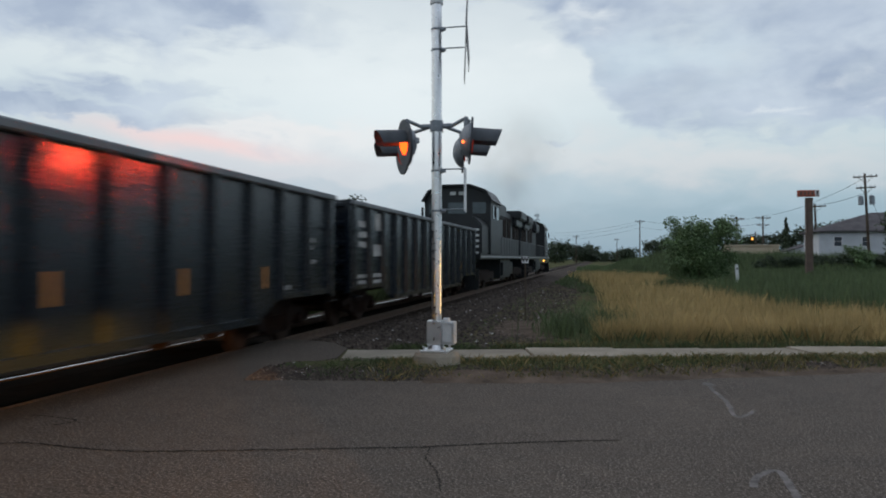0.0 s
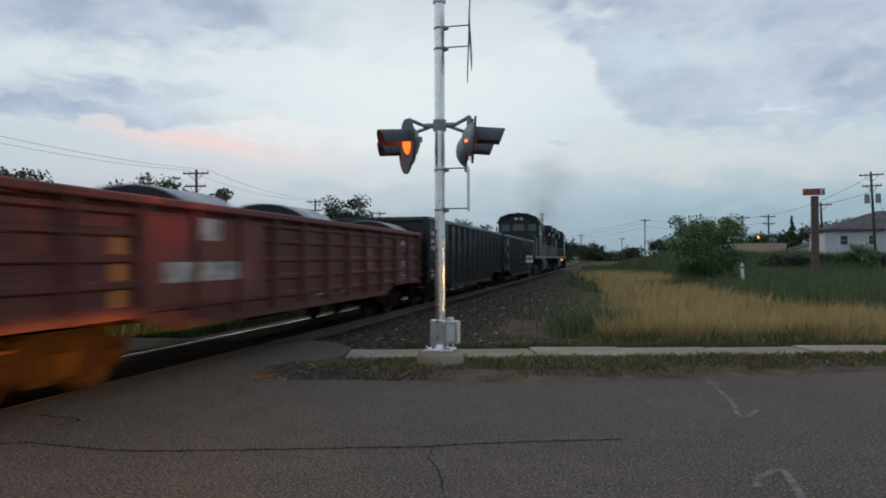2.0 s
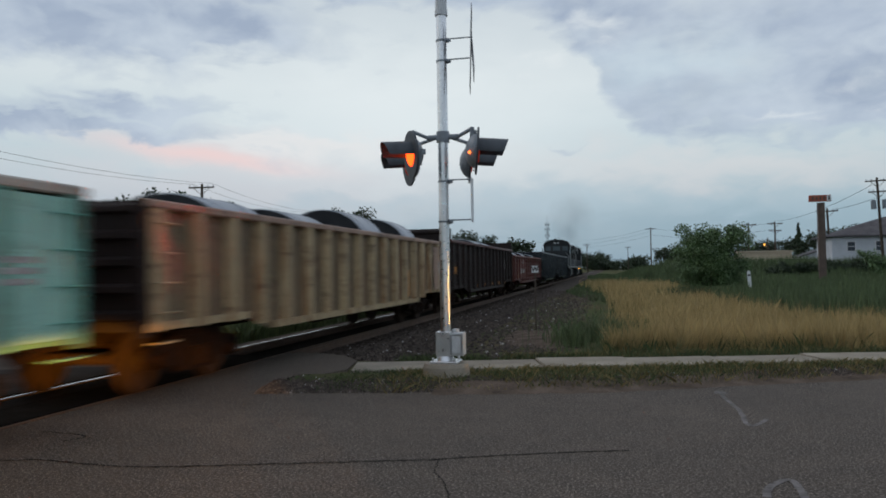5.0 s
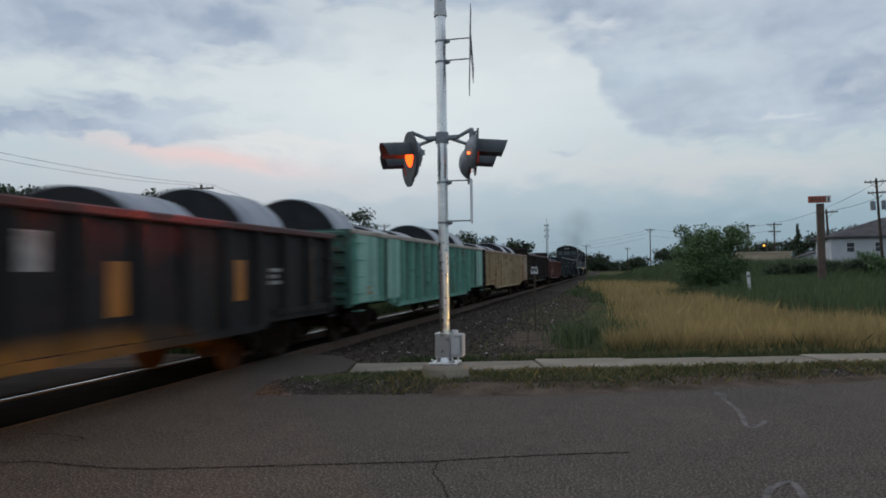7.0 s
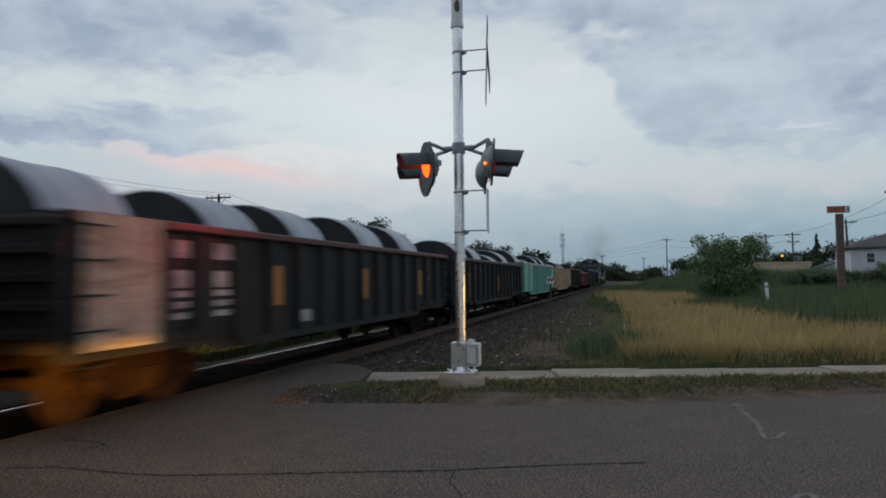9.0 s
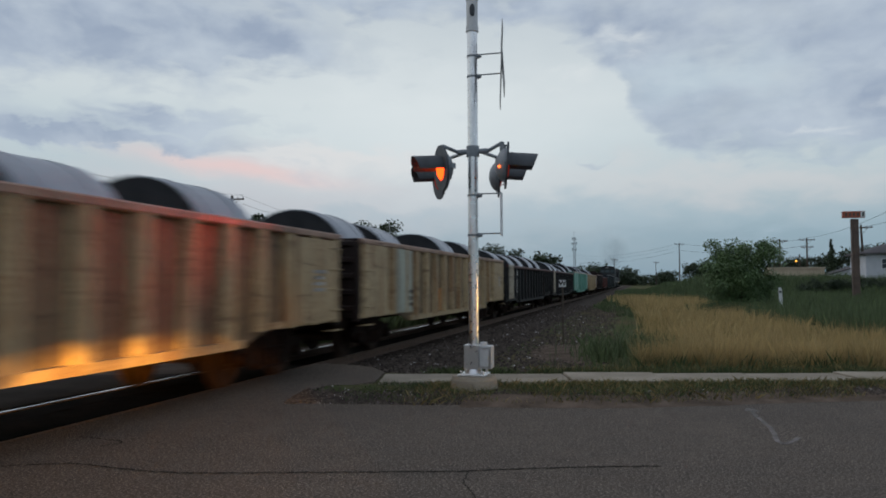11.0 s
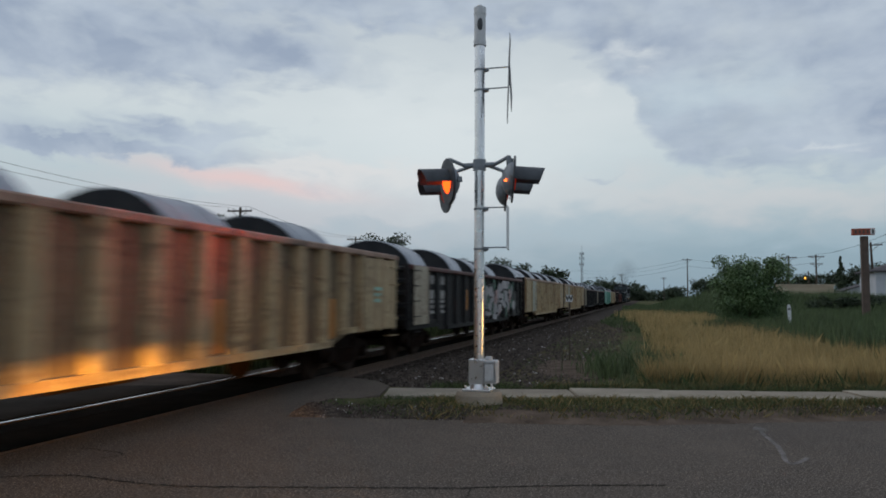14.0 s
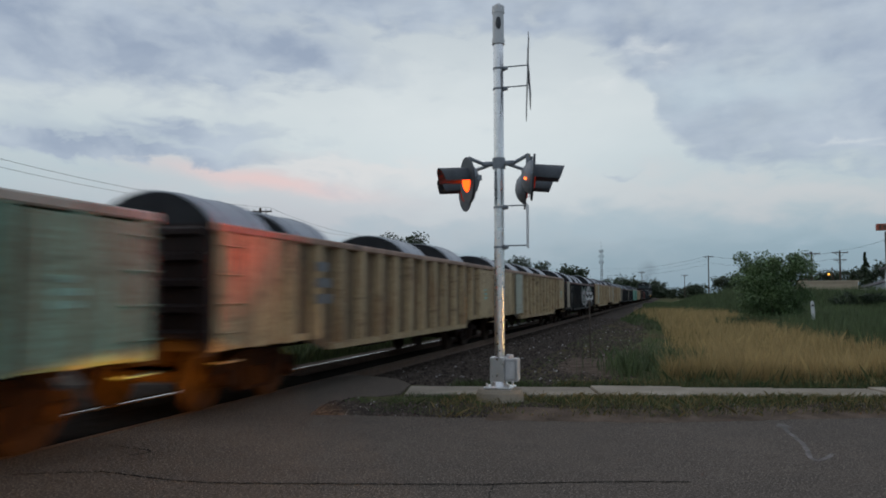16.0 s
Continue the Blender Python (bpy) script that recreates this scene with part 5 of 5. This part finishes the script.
P_MINT = wagon_paint("faded_mint_paint", (0.20, 0.32, 0.24), amount=0.9, dirt=(0.11, 0.115, 0.085), rust=(0.16, 0.08, 0.04))
P_WHITE = wagon_paint("white_wagon_panel", (0.38, 0.33, 0.25), amount=1.0, dirt=(0.15, 0.12, 0.085))
rnd_t = random.Random(3)


def build_cars():
    # two black coal gondolas behind the locomotives
    for k in (0, 1):
        car, half, wx = gondola(k, "tall black gondola with white stencilling", P_BLACK, 2.84, 15, P_BLACK_RAIL, sill=0.52)
        bars(car, wx, -half + 1.0, 2.35, 3, 0.14, 0.75, rnd_t)
        bars(car, wx, -half + 2.35, 2.45, 1, 0.42, 0.9, rnd_t)
        bars(car, wx, -half + 2.35, 1.75, 1, 0.28, 1.2, rnd_t)
        bars(car, wx, -half + 2.35, 1.15, 2, 0.09, 1.2, rnd_t)
        bars(car, wx, -half + 1.0, 1.15, 2, 0.08, 0.8, rnd_t)
        bars(car, wx, half - 1.1, 1.9, 4, 0.08, 0.5, rnd_t)
        bars(car, wx, half - 2.2, 1.05, 1, 0.07, 0.6, rnd_t)
        plates(car, "reflector", REFLECTOR, wx, [(-half + 3.6 + n * 2.4, 1.25, 0.10, 0.35) for n in range(5)])
    # oxide-red low gondola
    car, half, wx = gondola(2, "oxide red gondola with white lettering", P_RED, 2.30, 14, P_RED_RAIL, belly=True)
    for z in (0.95, 1.25, 1.55, 1.85, 2.1):
        bm = fresh()
        prism(bm, [(wx + 0.01, z - 0.06), (wx + 0.05, z - 0.03), (wx + 0.05, z + 0.03), (wx + 0.01, z + 0.06)], 1, -half + 0.1, half - 0.1)
        part("corrugation", bm, P_RED, car)
    plates(car, "smooth_panel", P_RED_RAIL, wx, [(-half + 4.1, 1.52, 3.2, 1.1)], proud=0.06)
    bars(car, wx, -half + 4.1, 1.95, 1, 0.30, 0.7, rnd_t, proud=0.07)
    bars(car, wx, -half + 4.1, 1.38, 1, 0.26, 2.2, rnd_t, proud=0.07)
    bars(car, wx, half - 1.5, 1.9, 2, 0.26, 0.5, rnd_t)
    bars(car, wx, half - 1.5, 1.2, 4, 0.06, 0.6, rnd_t)
    bars(car, wx, 0.5, 0.92, 1, 0.14, 0.7, rnd_t)
    bars(car, wx, 1.9, 0.92, 1, 0.14, 0.7, rnd_t)
    plates(car, "reflector", REFLECTOR, wx, [(half - 2.4, 1.5, 0.20, 0.9), (half - 4.6, 1.5, 0.2, 0.6), (half - 7.2, 1.4, 0.22, 0.6), (-half + 2.2, 1.4, 0.22, 0.8)], "orange reflective panel")
    covers(2, 2.30, (-3.8, -10.3, -14.6), 0.5)
    # dark gondola with raised ends
    car, half, wx = gondola(3, "dark brown gondola with raised bulkhead ends", P_BROWN, 2.57, 16, P_BROWN_RAIL, bulkhead=0.38)
    plates(car, "reflector", REFLECTOR, wx, [(-half + 0.9, 1.52, 0.42, 0.24), (half - 0.9, 1.52, 0.42, 0.24)] + [(-half + 3.4 + n * 1.95, 0.86, 0.36, 0.13) for n in range(6)])
    bars(car, wx, -half + 2.5, 1.95, 3, 0.16, 0.36, rnd_t)
    bars(car, wx, -half + 3.4, 1.95, 3, 0.16, 0.36, rnd_t)
    bars(car, wx, half - 2.2, 1.95, 4, 0.07, 0.5, rnd_t)
    covers(3, 2.57, (-24.2, -27.0), 0.5)
    # cream car
    cream = "cream gondola, rust-streaked, with dark grime"
    car, half, wx = gondola(4, cream, P_CREAM, 2.44, 18, P_CREAM_RAIL, wide=0.27, deep=0.12, ends=P_BROWN, panel=P_CREAM_SHADE)
    plates(car, "smooth_panel", P_CREAM_RAIL, wx, [(half - 0.95, 1.6, 1.5, 1.3)], proud=0.125)
    bars(car, wx, half - 0.9, 1.75, 4, 0.06, 0.5, rnd_t, proud=0.13)
    plates(car, "reflector", REFLECTOR, wx, [(half - 4.2, 1.2, 0.2, 0.7), (-half + 4, 1.2, 0.2, 0.7)])
    covers(4, 2.44, (-40.0, -43.5), 0.92)
    covers(4, 2.44, (-47.0, -50.0), 0.5)
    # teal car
    # end walls also take the darker teal, their shade being in its colour
    car, half, wx = gondola(5, "faded teal gondola with a pinkish worn rim", P_TEAL, 2.46, 18, P_TEAL_RAIL, wide=0.27, deep=0.12, panel=P_TEAL_SHADE, ends=P_TEAL_SHADE)
    plates(car, "smooth_panel", P_TEAL_PALE, wx, [(-half + 0.85, 1.62, 1.5, 1.45), (-half + 2.9, 1.62, 1.1, 1.45), (half - 0.85, 1.62, 1.4, 1.4)], proud=0.125)
    bars(car, wx, half - 0.9, 1.7, 3, 0.06, 0.5, rnd_t, proud=0.13)
    bars(car, wx, -half + 1.0, 1.2, 2, 0.07, 0.4, rnd_t, material=P_CREAM, proud=0.13)
    covers(5, 2.46, (-56.6, -60.0, -69.5), 1.0)
    covers(5, 2.46, (-63.5, -66.0), 0.5)
    # dark cars
    car, half, wx = gondola(6, "dark brown gondola with maroon rim and orange panels", P_SLATE, 2.30, 16, P_BROWN_RAIL, belly=False)
    plates(car, "smooth_panel", P_WHITE, wx, [(-half + 0.75, 1.6, 1.15, 1.38)], "grimy white panel", 0.13)
    plates(car, "reflector", REFLECTOR, wx, [(half - 1.0, 1.5, 0.24, 1.0), (half - 3.6, 1.45, 0.26, 0.6), (half - 6.4, 1.4, 0.28, 0.62), (-half + 5.2, 1.4, 0.28, 0.62), (-half + 2.6, 1.35, 0.22, 0.9)], "orange reflective panel")
    for y in (-half + 3.4, -half + 4.4):
        bars(car, wx, y, 1.98, 2, 0.20, 0.55, rnd_t)
        bars(car, wx, y, 1.4, 3, 0.08, 0.55, rnd_t)
    bars(car, wx, half - 2.4, 1.6, 3, 0.06, 0.5, rnd_t)
    bars(car, wx, half - 7.6, 1.8, 1, 0.4, 0.4, rnd_t)
    covers(6, 2.30, (-73.5, -80.5, -83.2), 0.96)
    covers(6, 2.30, (-76.3,), 0.6)
    car, half, wx = gondola(7, "dark gondola with maroon rim and a grimy white end panel", P_SLATE, 2.30, 16, P_BROWN_RAIL, belly=False)
    plates(car, "smooth_panel", P_WHITE, wx, [(-half + 0.75, 1.58, 1.25, 1.42)], "grimy white panel", 0.13)
    plates(car, "reflector", REFLECTOR, wx, [(-half + 4.6, 1.5, 0.26, 0.62), (-half + 8.6, 1.5, 0.26, 0.62), (half - 2.6, 1.5, 0.26, 0.66)], "orange reflective panel")
    for y in (-half + 2.1, -half + 3.0):
        bars(car, wx, y, 1.98, 2, 0.22, 0.55, rnd_t)
        bars(car, wx, y, 1.42, 3, 0.08, 0.55, rnd_t)
    bars(car, wx, -half + 5.6, 0.98, 1, 0.2, 0.5, rnd_t)
    bars(car, wx, half - 2.0, 1.7, 4, 0.06, 0.5, rnd_t)
    covers(7, 2.30, (-90.0, -93.0, -96.5, -102.3), 0.98)
    covers(7, 2.30, (-99.2,), 0.85)
    # cream cars
    for k, spots in ((8, (-107.0, -111.0, -116.4, -119.0)), (9, (-123.9, -126.9, -130.5, -133.8, -135.6))):
        car, half, wx = gondola(k, cream, P_CREAM, 2.44, 18, P_CREAM_RAIL, wide=0.27, deep=0.12, ends=P_BROWN, panel=P_CREAM_SHADE)
        plates(car, "smooth_panel", P_CREAM_PALE, wx, [(-half + 2.7, 1.6, 1.15, 1.45)], "pale repainted panel", 0.125)
        plates(car, "smooth_panel", P_CREAM, wx, [(-half + 0.85, 1.6, 1.35, 1.45), (half - 1.0, 1.6, 1.6, 1.4)], proud=0.125)
        bars(car, wx, -half + 3.2, 1.35, 3, 0.09, 0.3, rnd_t, "stencil", BLACK_SIGN, 0.13)
        bars(car, wx, half - 0.9, 1.75, 4, 0.06, 0.5, rnd_t, proud=0.13)
        plates(car, "reflector", REFLECTOR, wx, [(half - 4.6, 1.1, 0.2, 0.6), (-half + 6.2, 1.1, 0.2, 0.6)])
        covers(k, 2.44, spots, 0.84)
    # car with spray paint along half its side
    car, half, wx = gondola(10, "dark gondola covered with pale spray-paint shapes", P_SLATE, 2.30, 16, P_BROWN_RAIL, belly=False)
    graffiti(car, half, wx)
    plates(car, "smooth_panel", P_WHITE, wx, [(-half + 0.7, 1.58, 1.2, 1.40)], "grimy white panel", 0.13)
    plates(car, "reflector", REFLECTOR, wx, [(half - 0.95, 1.5, 0.24, 1.05), (-half + 5.8, 1.45, 0.26, 0.62), (-half + 7.7, 1.45, 0.26, 0.7)], "orange reflective panel")
    for y in (-half + 2.1, -half + 3.1):
        bars(car, wx, y, 1.98, 2, 0.22, 0.55, rnd_t)
        bars(car, wx, y, 1.42, 3, 0.08, 0.55, rnd_t)
    covers(10, 2.30, (-141.6, -144.0, -147.2, -151.2), 0.96)
    for k, spots in ((11, (-157.3, -160.8, -164.4, -167.6)), (12, (-173.2, -176.8, -182.3, -184.4)), (13, (-193.0, -197.0))):
        mint = k == 13
        car, half, wx = gondola(k, "faded mint gondola, rust-streaked, with a worn rim" if mint else cream, P_MINT if mint else P_CREAM, 2.44, 18, P_TEAL_RAIL if mint else P_CREAM_RAIL, wide=0.27, deep=0.12, ends=P_BROWN, panel=P_MINT if mint else P_CREAM_SHADE)
        plates(car, "smooth_panel", P_MINT if mint else P_CREAM, wx, [(-half + 0.9, 1.6, 1.5, 1.45), (half - 1.0, 1.6, 1.6, 1.4)], proud=0.125)
        for y in {11: (-half + 2.9,), 12: (), 13: (half - 3.1, half - 5.6)}[k]:
            plates(car, "smooth_panel", P_CREAM_PALE, wx, [(y, 1.6, 1.3, 1.45)], "pale repainted panel", 0.14)
        if k == 12:
            bars(car, wx, -half + 3.0, 2.0, 3, 0.15, 0.7, rnd_t, "stencil", P_BLACK_RAIL, 0.13)
        bars(car, wx, half - 1.2, 1.7, 3, 0.07, 0.4, rnd_t, "stencil", P_TEAL_PALE, 0.13)
        plates(car, "reflector", REFLECTOR, wx, [(half - 3.2, 1.15, 0.2, 0.7), (half - 6.8, 1.15, 0.2, 0.7), (-half + 5.6, 1.1, 0.2, 0.6)])
        covers(k, 2.44, spots, 0.76)


def graffiti(car, half, wx):
    """Loose bubble shapes in washed-out greys, pinks and greens; no letters."""
    rnd = random.Random(21)
    pale = worn("spray_grey", (0.26, 0.25, 0.26), (0.46, 0.43, 0.44), 2, 0.6)
    pink = worn("spray_pink", (0.34, 0.22, 0.21), (0.46, 0.30, 0.29), 2, 0.6)
    green = worn("spray_green", (0.025, 0.075, 0.05), (0.05, 0.14, 0.095), 2, 0.6)
    dark = worn("spray_black", (0.012, 0.011, 0.012), (0.03, 0.028, 0.03), 2, 0.6)

    def blot(y, z, w, h, depth, mat):
        bm = fresh()
        q = [(y + w * math.cos(a) * rnd.uniform(0.75, 1.15), min(max(z + h * math.sin(a) * rnd.uniform(0.75, 1.2), 0.74), 2.16)) for a in [2 * math.pi * i / 14 for i in range(14)]]
        prism(bm, q, 0, wx + 0.112 + depth, wx + 0.115 + depth)
        part("spray_shape", bm, mat, car)

    for i in range(9):
        blot(half - 2.0 - i * 0.78, rnd.uniform(1.2, 1.75), 0.6, 0.55, 0.004 * (i % 2), (dark, green, dark)[i % 3] if i in (0, 1, 8) else pale)
    for i in range(26):
        y, z = half - 2.2 - i * 0.235, rnd.uniform(0.95, 2.0)
        blot(y, z, rnd.uniform(0.14, 0.3), rnd.uniform(0.14, 0.34), 0.012 + 0.004 * (i % 3), rnd.choice((pale, pale, pink, pale, green) if 3 < i < 22 else (green, pale, dark)))
    for i in range(24):
        y, z = half - 2.3 - i * 0.25, rnd.uniform(0.9, 2.05)
        wide = rnd.random() < 0.6
        blot(y, z, rnd.uniform(0.2, 0.42) if wide else 0.05, 0.045 if wide else rnd.uniform(0.2, 0.4), 0.028 + 0.004 * (i % 3), dark)


def locomotive(mid, facing, label):
    """A six-axle diesel; its own front towards +y before it is turned by facing."""
    loco = thing("locomotive", label, "locomotive", pose(TRACK_X, mid, 0, 0, 0, facing) @ Matrix.Scale(1.06, 4), "locomotives of the train")
    rolling.append((loco, mid))
    black = P_LOCO
    half = 10.6

    def add(name, cubes, material, bevel=0.03, label=""):
        bm = fresh()
        for c, s in cubes:
            box(bm, c, s)
        if bevel:
            soften(bm, bevel, 2)
        return part(name, bm, material, loco, label)
    add("deck", [((0, 0, 1.55), (3.1, 2 * half, 0.22))], black)
    add("deck_edge", [((1.56, 0, 1.55), (0.02, 2 * half - 0.3, 0.05)), ((-1.56, 0, 1.55), (0.02, 2 * half - 0.3, 0.05))], WHITE_STRIPE, 0, "white sill stripe")
    add("fuel_tank", [((0, -0.4, 0.92), (2.7, 4.6, 1.0))], black, 0.15)
    add("long_hood", [((0, -3.6, 2.95), (1.85, 12.6, 2.6))], black, 0.08)
    add("radiator", [((0, -7.9, 4.25), (3.0, 3.6, 0.55)), ((0, -7.9, 3.8), (2.4, 3.6, 0.5))], black, 0.08)
    add("dynamic_brake", [((0, 0.9, 4.05), (2.5, 3.0, 0.75))], black, 0.08)
    bm = fresh()
    prism(bm, [(-1.55, 1.66), (1.55, 1.66), (1.55, 4.10), (1.28, 4.55), (0.6, 4.78), (-0.6, 4.78), (-1.28, 4.55), (-1.55, 4.10)], 1, 4.6, 7.6)
    soften(bm, 0.03, 1)
    part("cab", bm, black, loco)
    bm = fresh()
    prism(bm, [(-1.46, 1.66), (1.46, 1.66), (1.46, 2.95), (1.1, 3.3), (-1.1, 3.3), (-1.46, 2.95)], 1, 7.6, 9.7)
    soften(bm, 0.06, 2)
    part("nose", bm, black, loco)
    bm = fresh()
    prism(bm, [(-1.66, 4.10), (-1.36, 4.60), (-0.64, 4.86), (0.64, 4.86), (1.36, 4.60), (1.66, 4.10), (1.56, 4.10), (1.28, 4.54), (0.6, 4.775), (-0.6, 4.775), (-1.28, 4.54), (-1.56, 4.10)], 1, 4.4, 7.85)
    part("cab_roof", bm, black, loco, "overhanging cab roof")
    add("horn", [((0.3, 5.4, 4.98), (0.30, 0.5, 0.16))], IRON, 0.03)
    for s in (-1, 1):
        for y in (-8.8, -6.9, -4.2, -2.2):
            add("grille", [((s * 0.94, y, 3.3), (0.03, 1.5, 1.2))], IRON, 0.01, "dark hood grille")
    for x in (-1.02, 0.0, 1.02):
        w = 0.62
        add("windshield", [((x, 7.615, 3.78), (0.86 if x == 0 else w, 0.03, 0.52))], GLASS_DARK, 0.01, "dark cab window")
    for s in (-1, 1):
        add("side_window", [((s * 1.56, 5.5, 3.62), (0.03, 0.85, 0.62)), ((s * 1.56, 6.7, 3.62), (0.03, 0.7, 0.62))], GLASS_DARK, 0.01, "dark cab side window")
        add("number_board", [((s * 0.20, 7.63, 4.46), (0.26, 0.04, 0.16))], WHITE_STRIPE, 0.01, "small lit number board")
        add("mirror", [((s * 1.72, 7.3, 3.6), (0.10, 0.05, 0.5))], black, 0.01)
    for n in range(5):
        add("stripe", [((0, 10.42, 1.72 + n * 0.24), (2.9, 0.02, 0.10))] if n == 0 else [((0, 9.72, 1.75 + n * 0.24), (2.7, 0.02, 0.10))], WHITE_STRIPE, 0, "white nose stripe")
        add("stripe", [((1.565, 7.0, 1.9 + n * 0.22), (0.012, 0.9, 0.09))], WHITE_STRIPE, 0, "white cab stripe")
    add("plow", [((0, half + 0.05, 0.62), (3.0, 0.12, 0.9))], black, 0.03)
    add("plow", [((0, -half - 0.05, 0.62), (3.0, 0.12, 0.9))], black, 0.03)
    for s in (-1, 1):
        bm = fresh()
        for i in range(13):
            y = -half + 0.4 + i * 1.15
            tube(bm, (s * 1.5, y, 1.6), (s * 1.5, y, 2.55), 0.018, n=6)
        tube(bm, (s * 1.5, -half + 0.4, 2.55), (s * 1.5, 3.6, 2.55), 0.018, n=6)
        part("handrail", bm, P_BLACK_RAIL, loco, "pale handrail")
        bm = fresh()
        for z in (0.45, 0.8, 1.15):
            box(bm, (s * 1.3, half - 0.15, z), (0.5, 0.3, 0.04))
            box(bm, (s * 1.3, -half + 0.15, z), (0.5, 0.3, 0.04))
        part("steps", bm, IRON, loco)
    for y in (-6.6, 6.6):
        bm = fresh()
        box(bm, (0, 0, 0.75), (2.0, 4.2, 0.35))
        for s in (-1, 1):
            prism(bm, [(-2.4, 0.45), (-2.3, 0.85), (2.3, 0.85), (2.4, 0.45), (1.9, 0.38), (1.2, 0.55), (0.5, 0.38), (-0.5, 0.38), (-1.2, 0.55), (-1.9, 0.38)], 0, s * 1.05, s * 1.2)
        t = part("truck", bm, IRON, loco, "grimy three-axle truck")
        t.location = (0, y, 0)
        for s in (-1.85, 0, 1.85):
            spinning.append(piece("wheelset", WHEELSET, t, pose(0, s, 0.46)))
    return loco


build_cars()
near = locomotive(GAPS[0] + 11.2, 180, "black diesel locomotive with its cab at the trailing end")
near["facing_back"] = 1
far = locomotive(GAPS[0] + 33.6, 0, "black diesel locomotive leading the train")
bm = fresh()
tube(bm, (1.0, 10.72, 1.25), (1.0, 10.80, 1.25), 0.09, n=14)
tube(bm, (-1.0, 10.72, 1.25), (-1.0, 10.80, 1.25), 0.09, n=14)
part("headlamp", bm, AMBER, far, "lit amber ditch light")


def build_smoke():
    """A thin dark exhaust haze over the engines, in soft rigid puffs."""
    m = bpy.data.materials.new("exhaust_haze")
    m.use_nodes = True
    g = Graph(m.node_tree)
    mix = g.node("ShaderNodeMixShader")
    clear = g.node("ShaderNodeBsdfTransparent")
    soot = g.node("ShaderNodeBsdfDiffuse")
    soot.inputs["Color"].default_value = (0.10, 0.105, 0.11, 1)
    # the haze thins out from the core of each puff to its rim
    at = g.node("ShaderNodeTexCoord").outputs["Object"]
    squash = g.node("ShaderNodeVectorMath")
    squash.operation = "MULTIPLY"
    squash.inputs[1].default_value = (1.0, 0.0, 0.8)
    g.link(at, squash.inputs[0])
    far = g.node("ShaderNodeVectorMath")
    far.operation = "LENGTH"
    g.link(squash.outputs[0], far.inputs[0])
    core = g.ramp(far.outputs["Value"], (0.0, 1.0), (1.0, 0.0))
    wisp = g.ramp(g.noise(at, 1.1, 4), (0.3, 0.03), (0.7, 0.17))
    thin = g.node("ShaderNodeMath")
    thin.operation = "MULTIPLY"
    g.link(core, thin.inputs[0])
    g.link(wisp, thin.inputs[1])
    g.link(thin.outputs[0], mix.inputs[0])
    g.link(clear.outputs[0], mix.inputs[1])
    g.link(soot.outputs[0], mix.inputs[2])
    out = g.node("ShaderNodeOutputMaterial")
    g.link(mix.outputs[0], out.inputs[0])
    y0 = GAPS[0] + 36
    smoke = thing("exhaust_smoke", "thin dark diesel exhaust haze above the engines", "smoke", pose(TRACK_X, y0, 0))
    rolling.append((smoke, y0))
    for i, (x, y, z, r) in enumerate(((0.4, -16.0, 6.2, 2.1), (0.9, -14.4, 8.8, 4.0))):
        bm = fresh()
        bmesh.ops.create_icosphere(bm, subdivisions=4, radius=1.25)
        for v in bm.verts:
            v.co *= 1 + 0.12 * noise.noise(v.co * 1.3 + Vector((i * 7, 0, 0)))
        puff = part("puff", bm, m, smoke, "", True)
        puff.matrix_local = pose(x, y, z) @ Matrix.Diagonal((r, r * 0.4, r, 1))


build_smoke()


def motions():
    """The train runs at an even speed; every wheelset rolls with it."""
    for ob, y in rolling:
        turn = ob.matrix_basis.to_3x3().to_4x4()
        walk(ob, [(t, Matrix.Translation((TRACK_X, y + SPEED * t, 0)) @ turn) for t in (0.0, 4.0, 8.0, 12.0, 16.0)])
    for ob in spinning:
        axle = ob.matrix_basis.translation.copy()
        sign = -1.0 if ob.parent.parent.get("facing_back") else 1.0
        walk(ob, [(t / FPS, Matrix.Translation(axle) @ Matrix.Rotation(-sign * SPEED * t / FPS / 0.42, 4, "X")) for t in range(0, 481)])


motions()
